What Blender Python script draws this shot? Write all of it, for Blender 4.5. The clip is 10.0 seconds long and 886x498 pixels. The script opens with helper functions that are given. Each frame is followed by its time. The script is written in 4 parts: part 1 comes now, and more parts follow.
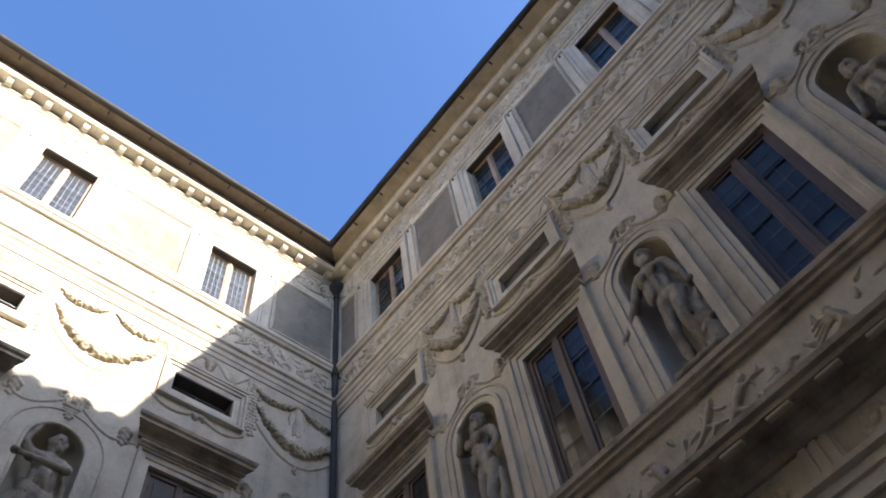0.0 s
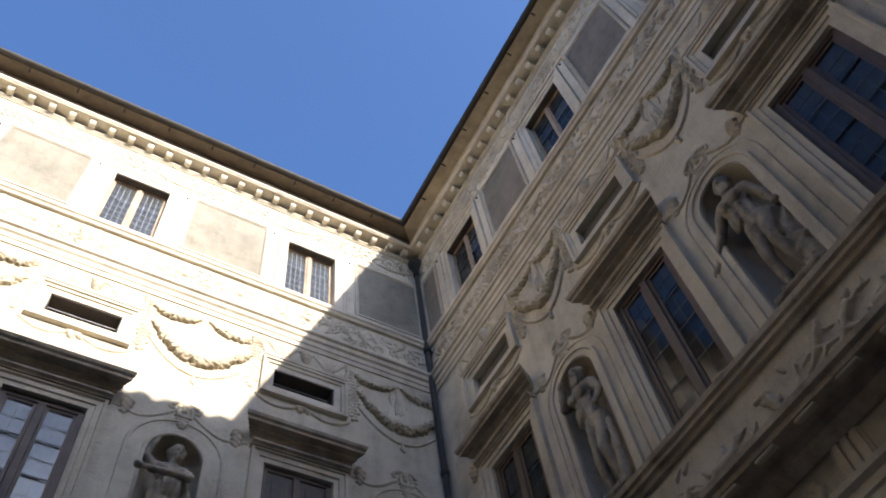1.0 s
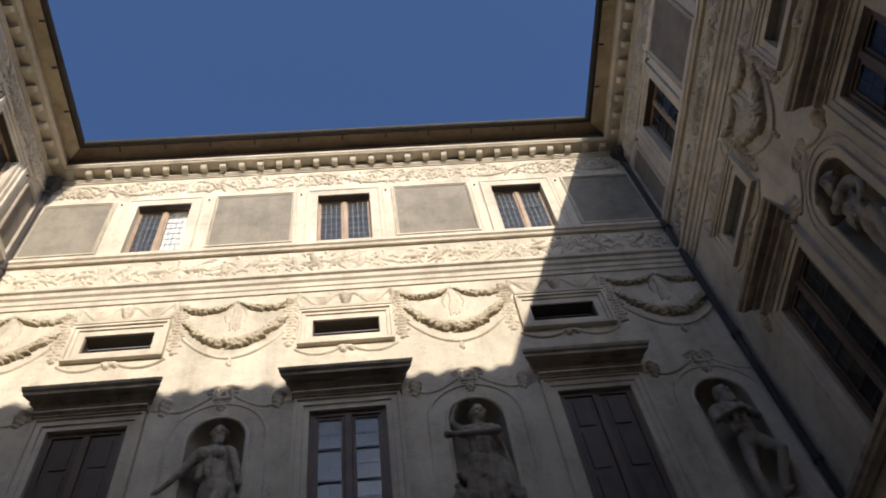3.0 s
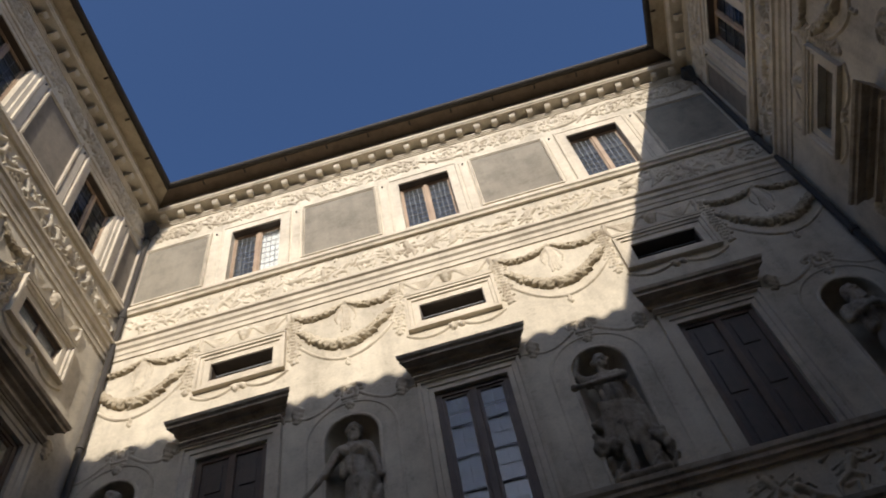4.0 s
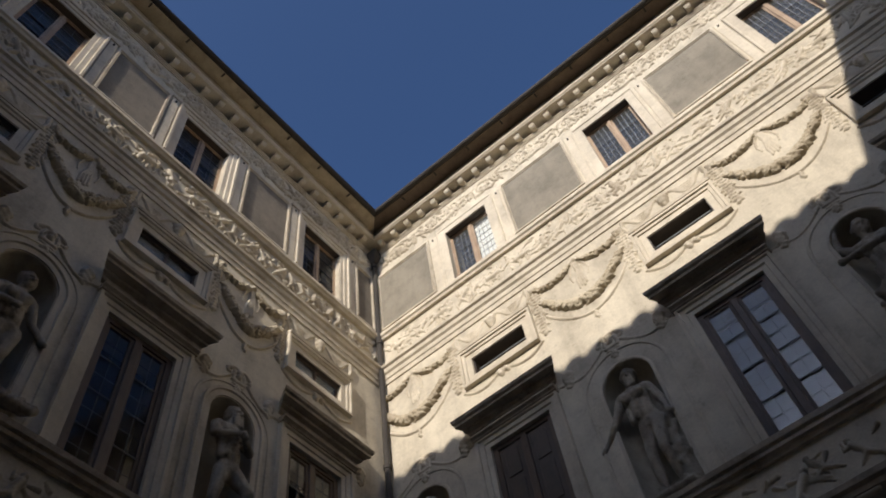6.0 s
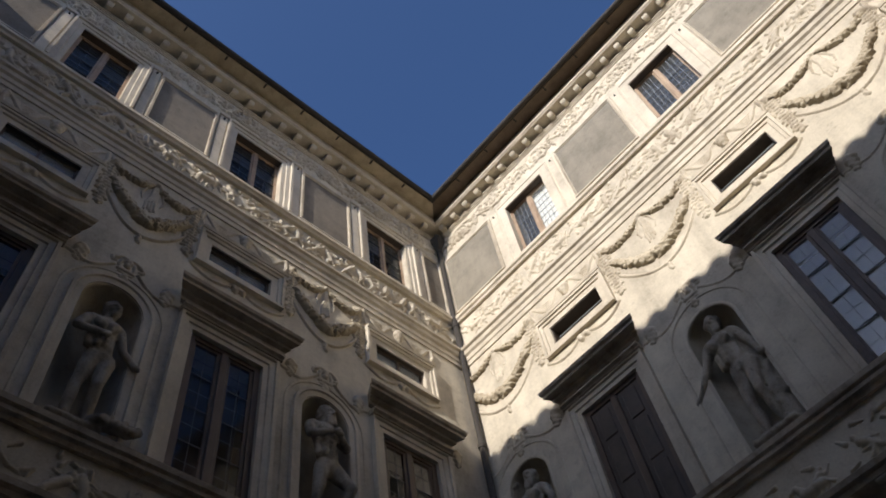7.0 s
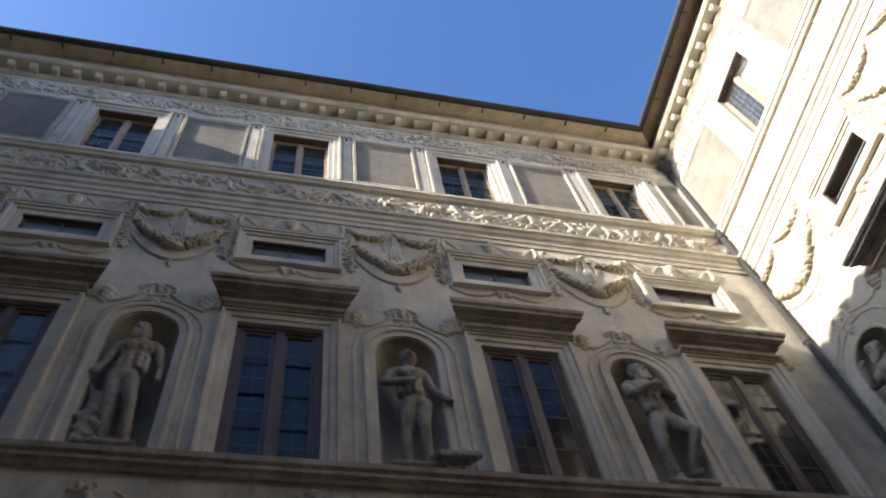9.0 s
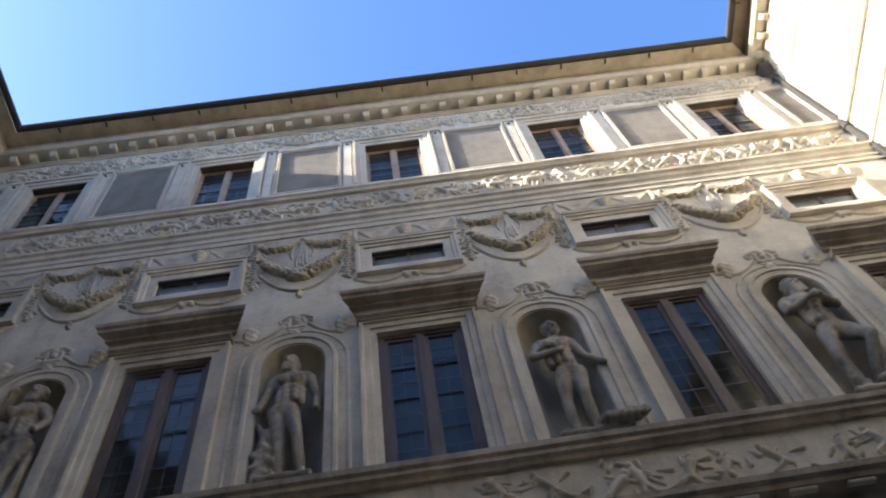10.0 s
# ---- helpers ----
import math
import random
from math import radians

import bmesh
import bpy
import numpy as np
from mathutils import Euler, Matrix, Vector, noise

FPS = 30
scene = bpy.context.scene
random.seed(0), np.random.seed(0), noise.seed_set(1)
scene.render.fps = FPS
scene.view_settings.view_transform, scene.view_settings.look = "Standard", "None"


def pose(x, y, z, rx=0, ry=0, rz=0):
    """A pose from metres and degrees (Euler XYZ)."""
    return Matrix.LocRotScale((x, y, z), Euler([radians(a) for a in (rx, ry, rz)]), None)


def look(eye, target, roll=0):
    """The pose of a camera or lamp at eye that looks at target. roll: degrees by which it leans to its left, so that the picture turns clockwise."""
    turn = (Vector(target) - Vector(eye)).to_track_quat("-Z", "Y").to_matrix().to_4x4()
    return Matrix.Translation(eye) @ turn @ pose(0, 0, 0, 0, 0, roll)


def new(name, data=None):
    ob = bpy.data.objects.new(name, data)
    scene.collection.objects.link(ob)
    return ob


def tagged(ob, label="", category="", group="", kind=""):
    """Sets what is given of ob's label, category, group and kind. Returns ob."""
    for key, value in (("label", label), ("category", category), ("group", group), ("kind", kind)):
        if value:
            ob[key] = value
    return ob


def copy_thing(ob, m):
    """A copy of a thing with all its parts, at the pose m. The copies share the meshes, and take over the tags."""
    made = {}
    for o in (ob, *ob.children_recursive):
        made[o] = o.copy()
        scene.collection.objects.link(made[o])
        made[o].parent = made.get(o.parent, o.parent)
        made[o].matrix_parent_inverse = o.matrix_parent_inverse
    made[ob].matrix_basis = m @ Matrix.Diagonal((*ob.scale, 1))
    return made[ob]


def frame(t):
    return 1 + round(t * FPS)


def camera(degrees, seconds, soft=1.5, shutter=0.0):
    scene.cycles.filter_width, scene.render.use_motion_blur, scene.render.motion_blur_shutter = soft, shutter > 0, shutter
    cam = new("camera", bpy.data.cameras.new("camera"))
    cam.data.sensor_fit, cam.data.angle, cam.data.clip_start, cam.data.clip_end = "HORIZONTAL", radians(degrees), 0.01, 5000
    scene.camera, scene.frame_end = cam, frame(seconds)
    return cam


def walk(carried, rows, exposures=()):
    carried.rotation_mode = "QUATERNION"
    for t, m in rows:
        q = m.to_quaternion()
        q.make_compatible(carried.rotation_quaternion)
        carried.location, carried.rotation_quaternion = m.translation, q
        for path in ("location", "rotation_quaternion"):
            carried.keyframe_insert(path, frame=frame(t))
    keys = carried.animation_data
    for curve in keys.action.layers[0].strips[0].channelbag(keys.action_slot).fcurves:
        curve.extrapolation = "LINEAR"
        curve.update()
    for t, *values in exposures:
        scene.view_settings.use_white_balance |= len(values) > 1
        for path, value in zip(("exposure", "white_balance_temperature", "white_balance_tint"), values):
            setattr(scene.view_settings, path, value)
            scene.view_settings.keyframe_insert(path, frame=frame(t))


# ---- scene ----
cam = camera(56.675, 10.0, soft=1.75, shutter=0.3)
EYE_Z = 1.65
PATH = [
    (0, 0.060, -0.427, -0.350, 150.210, 5.798, -39.339),
    (0.5, 0.027, -0.391, -0.316, 149.445, 5.819, -35.034),
    (1, 0.051, -0.354, -0.276, 148.980, 6.023, -29.065),
    (1.5, 0.090, -0.266, -0.247, 148.106, 5.540, -24.143),
    (2, 0.158, -0.232, -0.197, 147.851, 5.403, -16.049),
    (2.5, 0.221, -0.212, -0.208, 147.531, 5.608, -7.472),
    (4, 0.272, 0.010, -0.239, 147.214, 7.470, 14.219),
    (4.5, 0.256, 0.040, -0.280, 147.280, 7.120, 21.058),
    (5, 0.198, 0.035, -0.285, 147.951, 6.612, 28.390),
    (5.5, 0.143, 0.027, -0.285, 148.083, 6.505, 33.793),
    (6, 0.072, 0.011, -0.297, 148.039, 6.108, 38.958),
    (7.5, -0.044, 0.019, -0.350, 147.937, 7.470, 53.420),
    (8, -0.075, 0.005, -0.377, 148.589, 7.298, 59.788),
    (8.5, -0.149, 0.025, -0.298, 148.803, 7.060, 68.112),
    (9, -0.164, -0.005, -0.274, 149.859, 6.110, 78.693),
    (9.5, -0.196, 0.021, -0.256, 150.124, 6.914, 87.421),
    (10, -0.303, 0.016, -0.163, 150.478, 6.255, 95.401),
]
STOPS = [(0, 1.71, 6340, 11.5), (0.5, 1.59, 6390, 11.5), (1, 1.37, 6420, 11.5), (1.5, 1.05, 6530, 11), (2, 0.74, 6660, 13), (2.5, 0.46, 6690, 13), (4, 0.07, 6610, 12.5), (5, -0.08, 6570, 12.5), (6, -0.08, 6540, 12.5), (7.5, 0.29, 6260, 13), (8, 0.49, 6270, 13), (8.5, 0.96, 6190, 9), (9, 1.39, 6190, 8), (9.5, 1.76, 6220, 9), (10, 2.07, 6230, 9)]
walk(cam, [(t, pose(x, y, z + EYE_Z, rx, ry, rz)) for t, x, y, z, rx, ry, rz in PATH], STOPS)

# ---- sky and sun ----
SUN_TRAVEL = Vector((-0.408, 2.075, -1.0)).normalized()
world = bpy.data.worlds.new("sky")
scene.world = world
world.use_nodes = True
wn = world.node_tree
sky = wn.nodes.new("ShaderNodeTexSky")
sky.sky_type, sky.sun_disc = "NISHITA", False
sky.sun_elevation, sky.sun_rotation = radians(25.3), radians(168.9)
sky.air_density, sky.dust_density, sky.ozone_density = 0.85, 2.8, 7.5
background = wn.nodes["Background"]
wn.links.new(sky.outputs["Color"], background.inputs["Color"])
background.inputs["Strength"].default_value = 0.15
sun_data = bpy.data.lights.new("sun", "SUN")
sun_data.energy, sun_data.angle, sun_data.color = 4.7, radians(0.4), (1.0, 0.925, 0.82)
sun = new("sun", sun_data)
sun.matrix_world = look((4, -25, 40), Vector((4, -25, 40)) + SUN_TRAVEL)

# ---- materials ----
def material(name, base, dark, rough=0.85, scale=1.0, bump=0.25, streak=0.35, metal=0.0, spots=0.0):
    """Surface with broad blotches, rain streaks and fine grain, at world size."""
    m = bpy.data.materials.new(name)
    m.use_nodes = True
    t = m.node_tree
    n, l = t.nodes, t.links
    b = n["Principled BSDF"]
    b.inputs["Metallic"].default_value = metal
    geo = n.new("ShaderNodeNewGeometry")

    def noise_at(freq, detail, stretch=None, rough_=0.6):
        tex = n.new("ShaderNodeTexNoise")
        tex.inputs["Scale"].default_value, tex.inputs["Detail"].default_value = freq, detail
        tex.inputs["Roughness"].default_value = rough_
        if stretch:
            mp = n.new("ShaderNodeMapping")
            mp.inputs["Scale"].default_value = stretch
            l.new(geo.outputs["Position"], mp.inputs["Vector"])
            l.new(mp.outputs["Vector"], tex.inputs["Vector"])
        else:
            l.new(geo.outputs["Position"], tex.inputs["Vector"])
        return tex.outputs["Fac"]

    def ramp(fac, a, z):
        r = n.new("ShaderNodeMapRange")
        r.inputs["From Min"].default_value, r.inputs["From Max"].default_value = a, z
        l.new(fac, r.inputs["Value"])
        return r.outputs["Result"]

    def math_node(op, a, v):
        q = n.new("ShaderNodeMath")
        q.operation = op
        l.new(a, q.inputs[0])
        if isinstance(v, float):
            q.inputs[1].default_value = v
        else:
            l.new(v, q.inputs[1])
        return q.outputs[0]

    blotch = ramp(noise_at(0.55 * scale, 6), 0.38, 0.68)
    rain = ramp(noise_at(2.2 * scale, 5, (1.0, 1.0, 0.14)), 0.45, 0.75)
    grain = ramp(noise_at(26 * scale, 4), 0.3, 0.75)
    worn = math_node("ADD", math_node("MULTIPLY", blotch, 0.5), math_node("MULTIPLY", rain, streak))
    worn = math_node("ADD", worn, math_node("MULTIPLY", grain, 0.22))
    worn = math_node("ADD", worn, math_node("MULTIPLY", ramp(noise_at(1.9 * scale, 9, None, 0.7), 0.46, 0.64), 0.3))
    if spots:
        worn = math_node("ADD", worn, math_node("MULTIPLY", ramp(noise_at(5 * scale, 8, None, 0.75), 0.56, 0.66), spots))
    mix = n.new("ShaderNodeMix")
    mix.data_type = "RGBA"
    mix.inputs["A"].default_value, mix.inputs["B"].default_value = (*base, 1), (*dark, 1)
    l.new(worn, mix.inputs["Factor"])
    l.new(mix.outputs["Result"], b.inputs["Base Color"])
    rg = n.new("ShaderNodeMapRange")
    rg.inputs["To Min"].default_value, rg.inputs["To Max"].default_value = rough - 0.1, min(1.0, rough + 0.1)
    l.new(grain, rg.inputs["Value"])
    l.new(rg.outputs["Result"], b.inputs["Roughness"])
    if bump:
        bp = n.new("ShaderNodeBump")
        bp.inputs["Strength"].default_value, bp.inputs["Distance"].default_value = bump, 0.02
        l.new(math_node("ADD", noise_at(9 * scale, 6), math_node("MULTIPLY", grain, 0.5)), bp.inputs["Height"])
        l.new(bp.outputs["Normal"], b.inputs["Normal"])
    return m


STUCCO = material("stucco", (0.70, 0.63, 0.49), (0.36, 0.315, 0.24), 0.88, streak=0.5, spots=0.32)
RELIEF = material("relief stucco", (0.70, 0.625, 0.485), (0.30, 0.25, 0.18), 0.9, 1.6, 0.35, spots=0.2)
CARVED = material("carved stucco moulding", (0.70, 0.625, 0.49), (0.38, 0.33, 0.25), 0.85, 1.2, spots=0.15)
TRAVERTINE = material("weathered travertine", (0.52, 0.44, 0.335), (0.20, 0.165, 0.12), 0.82, 1.4, 0.4, 0.5, spots=0.35)
MARBLE = material("statue stucco", (0.50, 0.44, 0.345), (0.14, 0.115, 0.085), 0.85, 2.2, 0.6, 0.45, spots=0.35)
FRUIT = material("dusty garland stucco", (0.60, 0.525, 0.385), (0.28, 0.225, 0.15), 0.92, 2.4, 0.4, 0.35, spots=0.3)
GREY = material("grey render", (0.295, 0.263, 0.203), (0.145, 0.128, 0.098), 0.92, 1.3, 0.3, 0.3, spots=0.25)
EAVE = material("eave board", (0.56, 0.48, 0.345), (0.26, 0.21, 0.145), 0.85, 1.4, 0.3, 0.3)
# north eave boards: shade under the overhang put into a darker colour
SHADED_EAVE = material("eave board with painted shade", (0.19, 0.145, 0.10), (0.09, 0.065, 0.045), 0.85, 1.6, 0.3, 0.3)
TIMBER = material("brown window timber", (0.46, 0.335, 0.22), (0.25, 0.17, 0.11), 0.55, 3.0, 0.2)
# niche shells: about a third darker than the wall stucco, similar hue
NICHE = material("darker niche stucco", (0.48, 0.425, 0.32), (0.26, 0.225, 0.165), 0.9, 1.3, 0.3, 0.4, spots=0.25)
DARKWOOD = material("dark window timber", (0.135, 0.088, 0.056), (0.06, 0.039, 0.026), 0.55, 3.0, 0.2)
LINEN = material("white linen blind", (0.85, 0.85, 0.82), (0.7, 0.7, 0.66), 0.9, 3.0, 0.1, 0.1)
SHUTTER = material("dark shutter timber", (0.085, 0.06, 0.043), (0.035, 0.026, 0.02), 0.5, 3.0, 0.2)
LEAD = material("window lead", (0.24, 0.25, 0.26), (0.12, 0.125, 0.13), 0.7, 4.0, 0.1, 0.2, 0.6)
IRON = material("black iron bar", (0.03, 0.03, 0.032), (0.015, 0.015, 0.015), 0.6, 3.0, 0.1)
GUTTER = material("dark painted gutter", (0.045, 0.038, 0.03), (0.02, 0.017, 0.014), 0.8, 2.0, 0.15, 0.3, 0.0)
TILE = material("roof tile", (0.42, 0.20, 0.12), (0.18, 0.10, 0.07), 0.9, 2.0, 0.4, 0.3, spots=0.4)
PAVING = material("courtyard paving", (0.30, 0.27, 0.23), (0.20, 0.18, 0.15), 0.8, 1.0, 0.3, 0.2)
BROWN = material("brown grey render", (0.26, 0.222, 0.168), (0.125, 0.105, 0.08), 0.92, 1.3, 0.3, 0.3, spots=0.25)
INFILL = material("dark grey infill", (0.185, 0.165, 0.13), (0.10, 0.088, 0.07), 0.92, 2.0, 0.3, 0.3, spots=0.3)
# near-black colour stands in for the darkness inside the rooms
ROOM_GLOOM = material("room surface with painted gloom", (0.055, 0.048, 0.04), (0.035, 0.03, 0.025), 0.9, 1.0, 0.1)


def glass_material(name, ior, haze):
    m = bpy.data.materials.new(name)
    m.use_nodes = True
    t = m.node_tree
    n, l = t.nodes, t.links
    n.remove(n["Principled BSDF"])
    geo = n.new("ShaderNodeNewGeometry")
    tex = n.new("ShaderNodeTexNoise")
    tex.inputs["Scale"].default_value, tex.inputs["Detail"].default_value = 3.5, 1.0
    l.new(geo.outputs["Position"], tex.inputs["Vector"])
    bp = n.new("ShaderNodeBump")
    bp.inputs["Strength"].default_value, bp.inputs["Distance"].default_value = 0.22, 0.02
    l.new(tex.outputs["Fac"], bp.inputs["Height"])
    see, shine, mix, fres = (n.new("ShaderNode" + k) for k in ("BsdfTransparent", "BsdfGlossy", "MixShader", "Fresnel"))
    see.inputs["Color"].default_value = (0.86, 0.90, 0.90, 1)
    shine.inputs["Roughness"].default_value = 0.03
    fres.inputs["IOR"].default_value = ior
    l.new(bp.outputs["Normal"], shine.inputs["Normal"])
    l.new(fres.outputs["Fac"], mix.inputs["Fac"])
    l.new(see.outputs["BSDF"], mix.inputs[1])
    l.new(shine.outputs["BSDF"], mix.inputs[2])
    # pale diffuse film mixed in by a fixed share, lifting the pane's tone
    film, coat = n.new("ShaderNodeBsdfDiffuse"), n.new("ShaderNodeMixShader")
    film.inputs["Color"].default_value = (0.52, 0.56, 0.58, 1)
    coat.inputs["Fac"].default_value = haze
    l.new(mix.outputs["Shader"], coat.inputs[1])
    l.new(film.outputs["BSDF"], coat.inputs[2])
    l.new(coat.outputs["Shader"], n["Material Output"].inputs["Surface"])
    return m


# mezzanine panes: strong film paints in the pale reflection
SHEEN_GLASS = glass_material("window glass with painted sheen", 1.6, 0.32)
GLASS, BRIGHT_GLASS = glass_material("old window glass", 1.41, 0.035), glass_material("pale window glass", 1.8, 0.09)


# ---- building blocks; local x runs along a wall, -y into the courtyard, z up ----
def mesh_of(name, verts, faces, mat, smooth=False):
    me = bpy.data.meshes.new(name)
    me.from_pydata(verts, [], faces)
    bm = bmesh.new()
    bm.from_mesh(me)
    bmesh.ops.recalc_face_normals(bm, faces=bm.faces)
    bm.to_mesh(me)
    bm.free()
    if smooth:
        me.shade_smooth()
    me.materials.append(mat)
    return me


def part(name, me, parent, label=""):
    ob = new(name, me)
    ob.parent = parent
    return tagged(ob, label)


def box_data(verts, faces, x0, x1, y0, y1, z0, z1):
    k = len(verts)
    verts += [(x, y, z) for z in (z0, z1) for y in (y0, y1) for x in (x0, x1)]
    faces += [[k + i for i in f] for f in ((0, 1, 3, 2), (4, 6, 7, 5), (0, 4, 5, 1), (2, 3, 7, 6), (0, 2, 6, 4), (1, 5, 7, 3))]


def boxes(name, mat, *spans):
    v, f = [], []
    for s in spans:
        box_data(v, f, *s)
    return mesh_of(name, v, f, mat)


def bevelled(name, mat, x0, x1, y0, y1, z0, z1, r=0.012):
    bm = bmesh.new()
    v, f = [], []
    box_data(v, f, x0, x1, y0, y1, z0, z1)
    vs = [bm.verts.new(p) for p in v]
    for q in f:
        bm.faces.new([vs[i] for i in q])
    bmesh.ops.bevel(bm, geom=bm.edges[:], offset=r, segments=1, affect="EDGES")
    bmesh.ops.recalc_face_normals(bm, faces=bm.faces)
    me = bpy.data.meshes.new(name)
    bm.to_mesh(me)
    bm.free()
    me.materials.append(mat)
    return me


def run(name, profile, x0, x1, mat, mitre=True, steps=1):
    """A moulding along a wall: profile of (proud, z), closed; its ends are mitred into the courtyard's corners."""
    v, f = [], []
    n = len(profile)
    for i in range(steps + 1):
        for d, z in profile:
            a, b = (x0 + d, x1 - d) if mitre else (x0, x1)
            v.append((a + (b - a) * i / steps, -d, z))
    for i in range(steps):
        for j in range(n):
            k = (j + 1) % n
            f.append([i * n + j, i * n + k, (i + 1) * n + k, (i + 1) * n + j])
    f += [list(range(n)), [steps * n + j for j in range(n)]]
    return mesh_of(name, v, f, mat)


def sweep(name, path, profile, mat, closed=False, smooth=False):
    """A moulding that follows a path of (x, z) on the wall; profile of (outward to the path's left, proud), open strip."""
    v, f = [], []
    n, m = len(path), len(profile)
    for i, (x, z) in enumerate(path):
        a = path[i - 1] if i or closed else None
        b = path[(i + 1) % n] if i < n - 1 or closed else None
        ds = [Vector((q[0] - p[0], q[1] - p[1])).normalized() for p, q in ((a, (x, z)), ((x, z), b)) if p and q]
        nn = [Vector((-d.y, d.x)) for d in ds]
        k = sum(nn, Vector((0, 0))).normalized()
        k = k / max(0.3, k.dot(nn[0]))
        v += [(x + k.x * o, -d, z + k.y * o) for o, d in profile]
    for i in range(n if closed else n - 1):
        for j in range(m - 1):
            p, q = i * m, ((i + 1) % n) * m
            f.append([p + j, p + j + 1, q + j + 1, q + j])
    if not closed:
        f += [list(range(m)), [(n - 1) * m + j for j in range(m)]]
    return mesh_of(name, v, f, mat, smooth)


def relief(name, x0, x1, z0, z1, res, strokes, mat, lift=0.8, back=0.0):
    """Modelled stucco: round strokes of (x, z, r) stamped on a fine sheet, whose raised part alone is kept."""
    nx, nz = int((x1 - x0) / res) + 1, int((z1 - z0) / res) + 1
    gx, gz = np.linspace(x0, x1, nx), np.linspace(z0, z1, nz)
    hgt = np.zeros((nx, nz))
    for x, z, r, *base in strokes:
        i0, i1 = np.searchsorted(gx, (x - r, x + r))
        j0, j1 = np.searchsorted(gz, (z - r, z + r))
        if i1 <= i0 or j1 <= j0:
            continue
        d = r * r - (gx[i0:i1, None] - x) ** 2 - (gz[None, j0:j1] - z) ** 2
        hgt[i0:i1, j0:j1] = np.maximum(hgt[i0:i1, j0:j1], np.where(d > 0, sum(base) + 0.012, 0) + lift * np.sqrt(np.maximum(d, 0)))
    up = hgt > 0
    cell = up[:-1, :-1] | up[1:, :-1] | up[:-1, 1:] | up[1:, 1:]
    ids = -np.ones((nx, nz), int)
    used = np.zeros((nx, nz), bool)
    for a in (slice(None, -1), slice(1, None)):
        for b in (slice(None, -1), slice(1, None)):
            used[a, b] |= cell
    ids[used] = np.arange(used.sum())
    ii, jj = np.nonzero(used)
    verts = np.c_[gx[ii], back + 0.003 - hgt[ii, jj], gz[jj]]
    ci, cj = np.nonzero(cell)
    faces = np.c_[ids[ci, cj], ids[ci + 1, cj], ids[ci + 1, cj + 1], ids[ci, cj + 1]]
    me = bpy.data.meshes.new(name)
    me.from_pydata(verts.tolist(), [], faces.tolist())
    me.shade_smooth()
    me.materials.append(mat)
    return me


def stroke(points, r0, r1, gap=0.42):
    """Samples of a stroke through points, its radius going from r0 to r1."""
    out = []
    lens = [math.dist(p, q) for p, q in zip(points, points[1:])]
    total, run_ = sum(lens) or 1, 0.0
    for (p, q), d in zip(zip(points, points[1:]), lens):
        n = max(1, int(d / (gap * max(0.012, min(r0, r1)))))
        for i in range(n + 1):
            s = i / n
            r = r0 + (r1 - r0) * (run_ + d * s) / total
            out.append((p[0] + (q[0] - p[0]) * s, p[1] + (q[1] - p[1]) * s, r))
        run_ += d
    return out


def hang(xa, xb, za, zb, dip, n=14, bow=2.0):
    return [(xa + (xb - xa) * i / n, za + (zb - za) * i / n - dip * (1 - abs(2 * i / n - 1) ** bow)) for i in range(n + 1)]


# ---- the four sides: origin in the middle of each wall's foot, half spans, bays ----
WALL_N, WALL_E, WALL_W, WALL_S = 9.425, 6.928, -7.398, -9.355
MID_X, MID_E, MID_W = -0.262, -0.069, 0.088
BASE = {"north": (pose(MID_X, WALL_N, 0), WALL_W - MID_X, WALL_E - MID_X, 3, 4.167),
        "east": (pose(WALL_E, MID_E, 0, 0, 0, -90), MID_E - WALL_N, MID_E - WALL_S, 5, 3.736),
        "west": (pose(WALL_W, MID_W, 0, 0, 0, 90), WALL_S - MID_W, WALL_N - MID_W, 5, 3.70),
        "south": (pose(MID_X, WALL_S, 0, 0, 0, 180), MID_X - WALL_E, MID_X - WALL_W, 3, 4.167)}
W_UP, Z_UP0, Z_UP1 = 0.612, 16.80, 18.83
W_MZ, Z_MZ0, Z_MZ1 = 0.627, 13.48, 13.965
W_MN, Z_MN0, Z_MN1 = 0.632, 8.68, 11.54
N_R, N_Z0, N_SPRING = 0.455, 8.72, 11.10
THICK = 0.62
EAVE_OUT, EAVE_Z = 0.70, 20.74


def bays(side):
    _, _, _, n, w = BASE[side]
    return [(i - (n - 1) / 2) * w for i in range(n)]


def niches(side):
    _, x0, x1, n, w = BASE[side]
    mid = [(i - n / 2) * w for i in range(n + 1)]
    return [x for x in mid if x0 + 0.7 < x < x1 - 0.7]


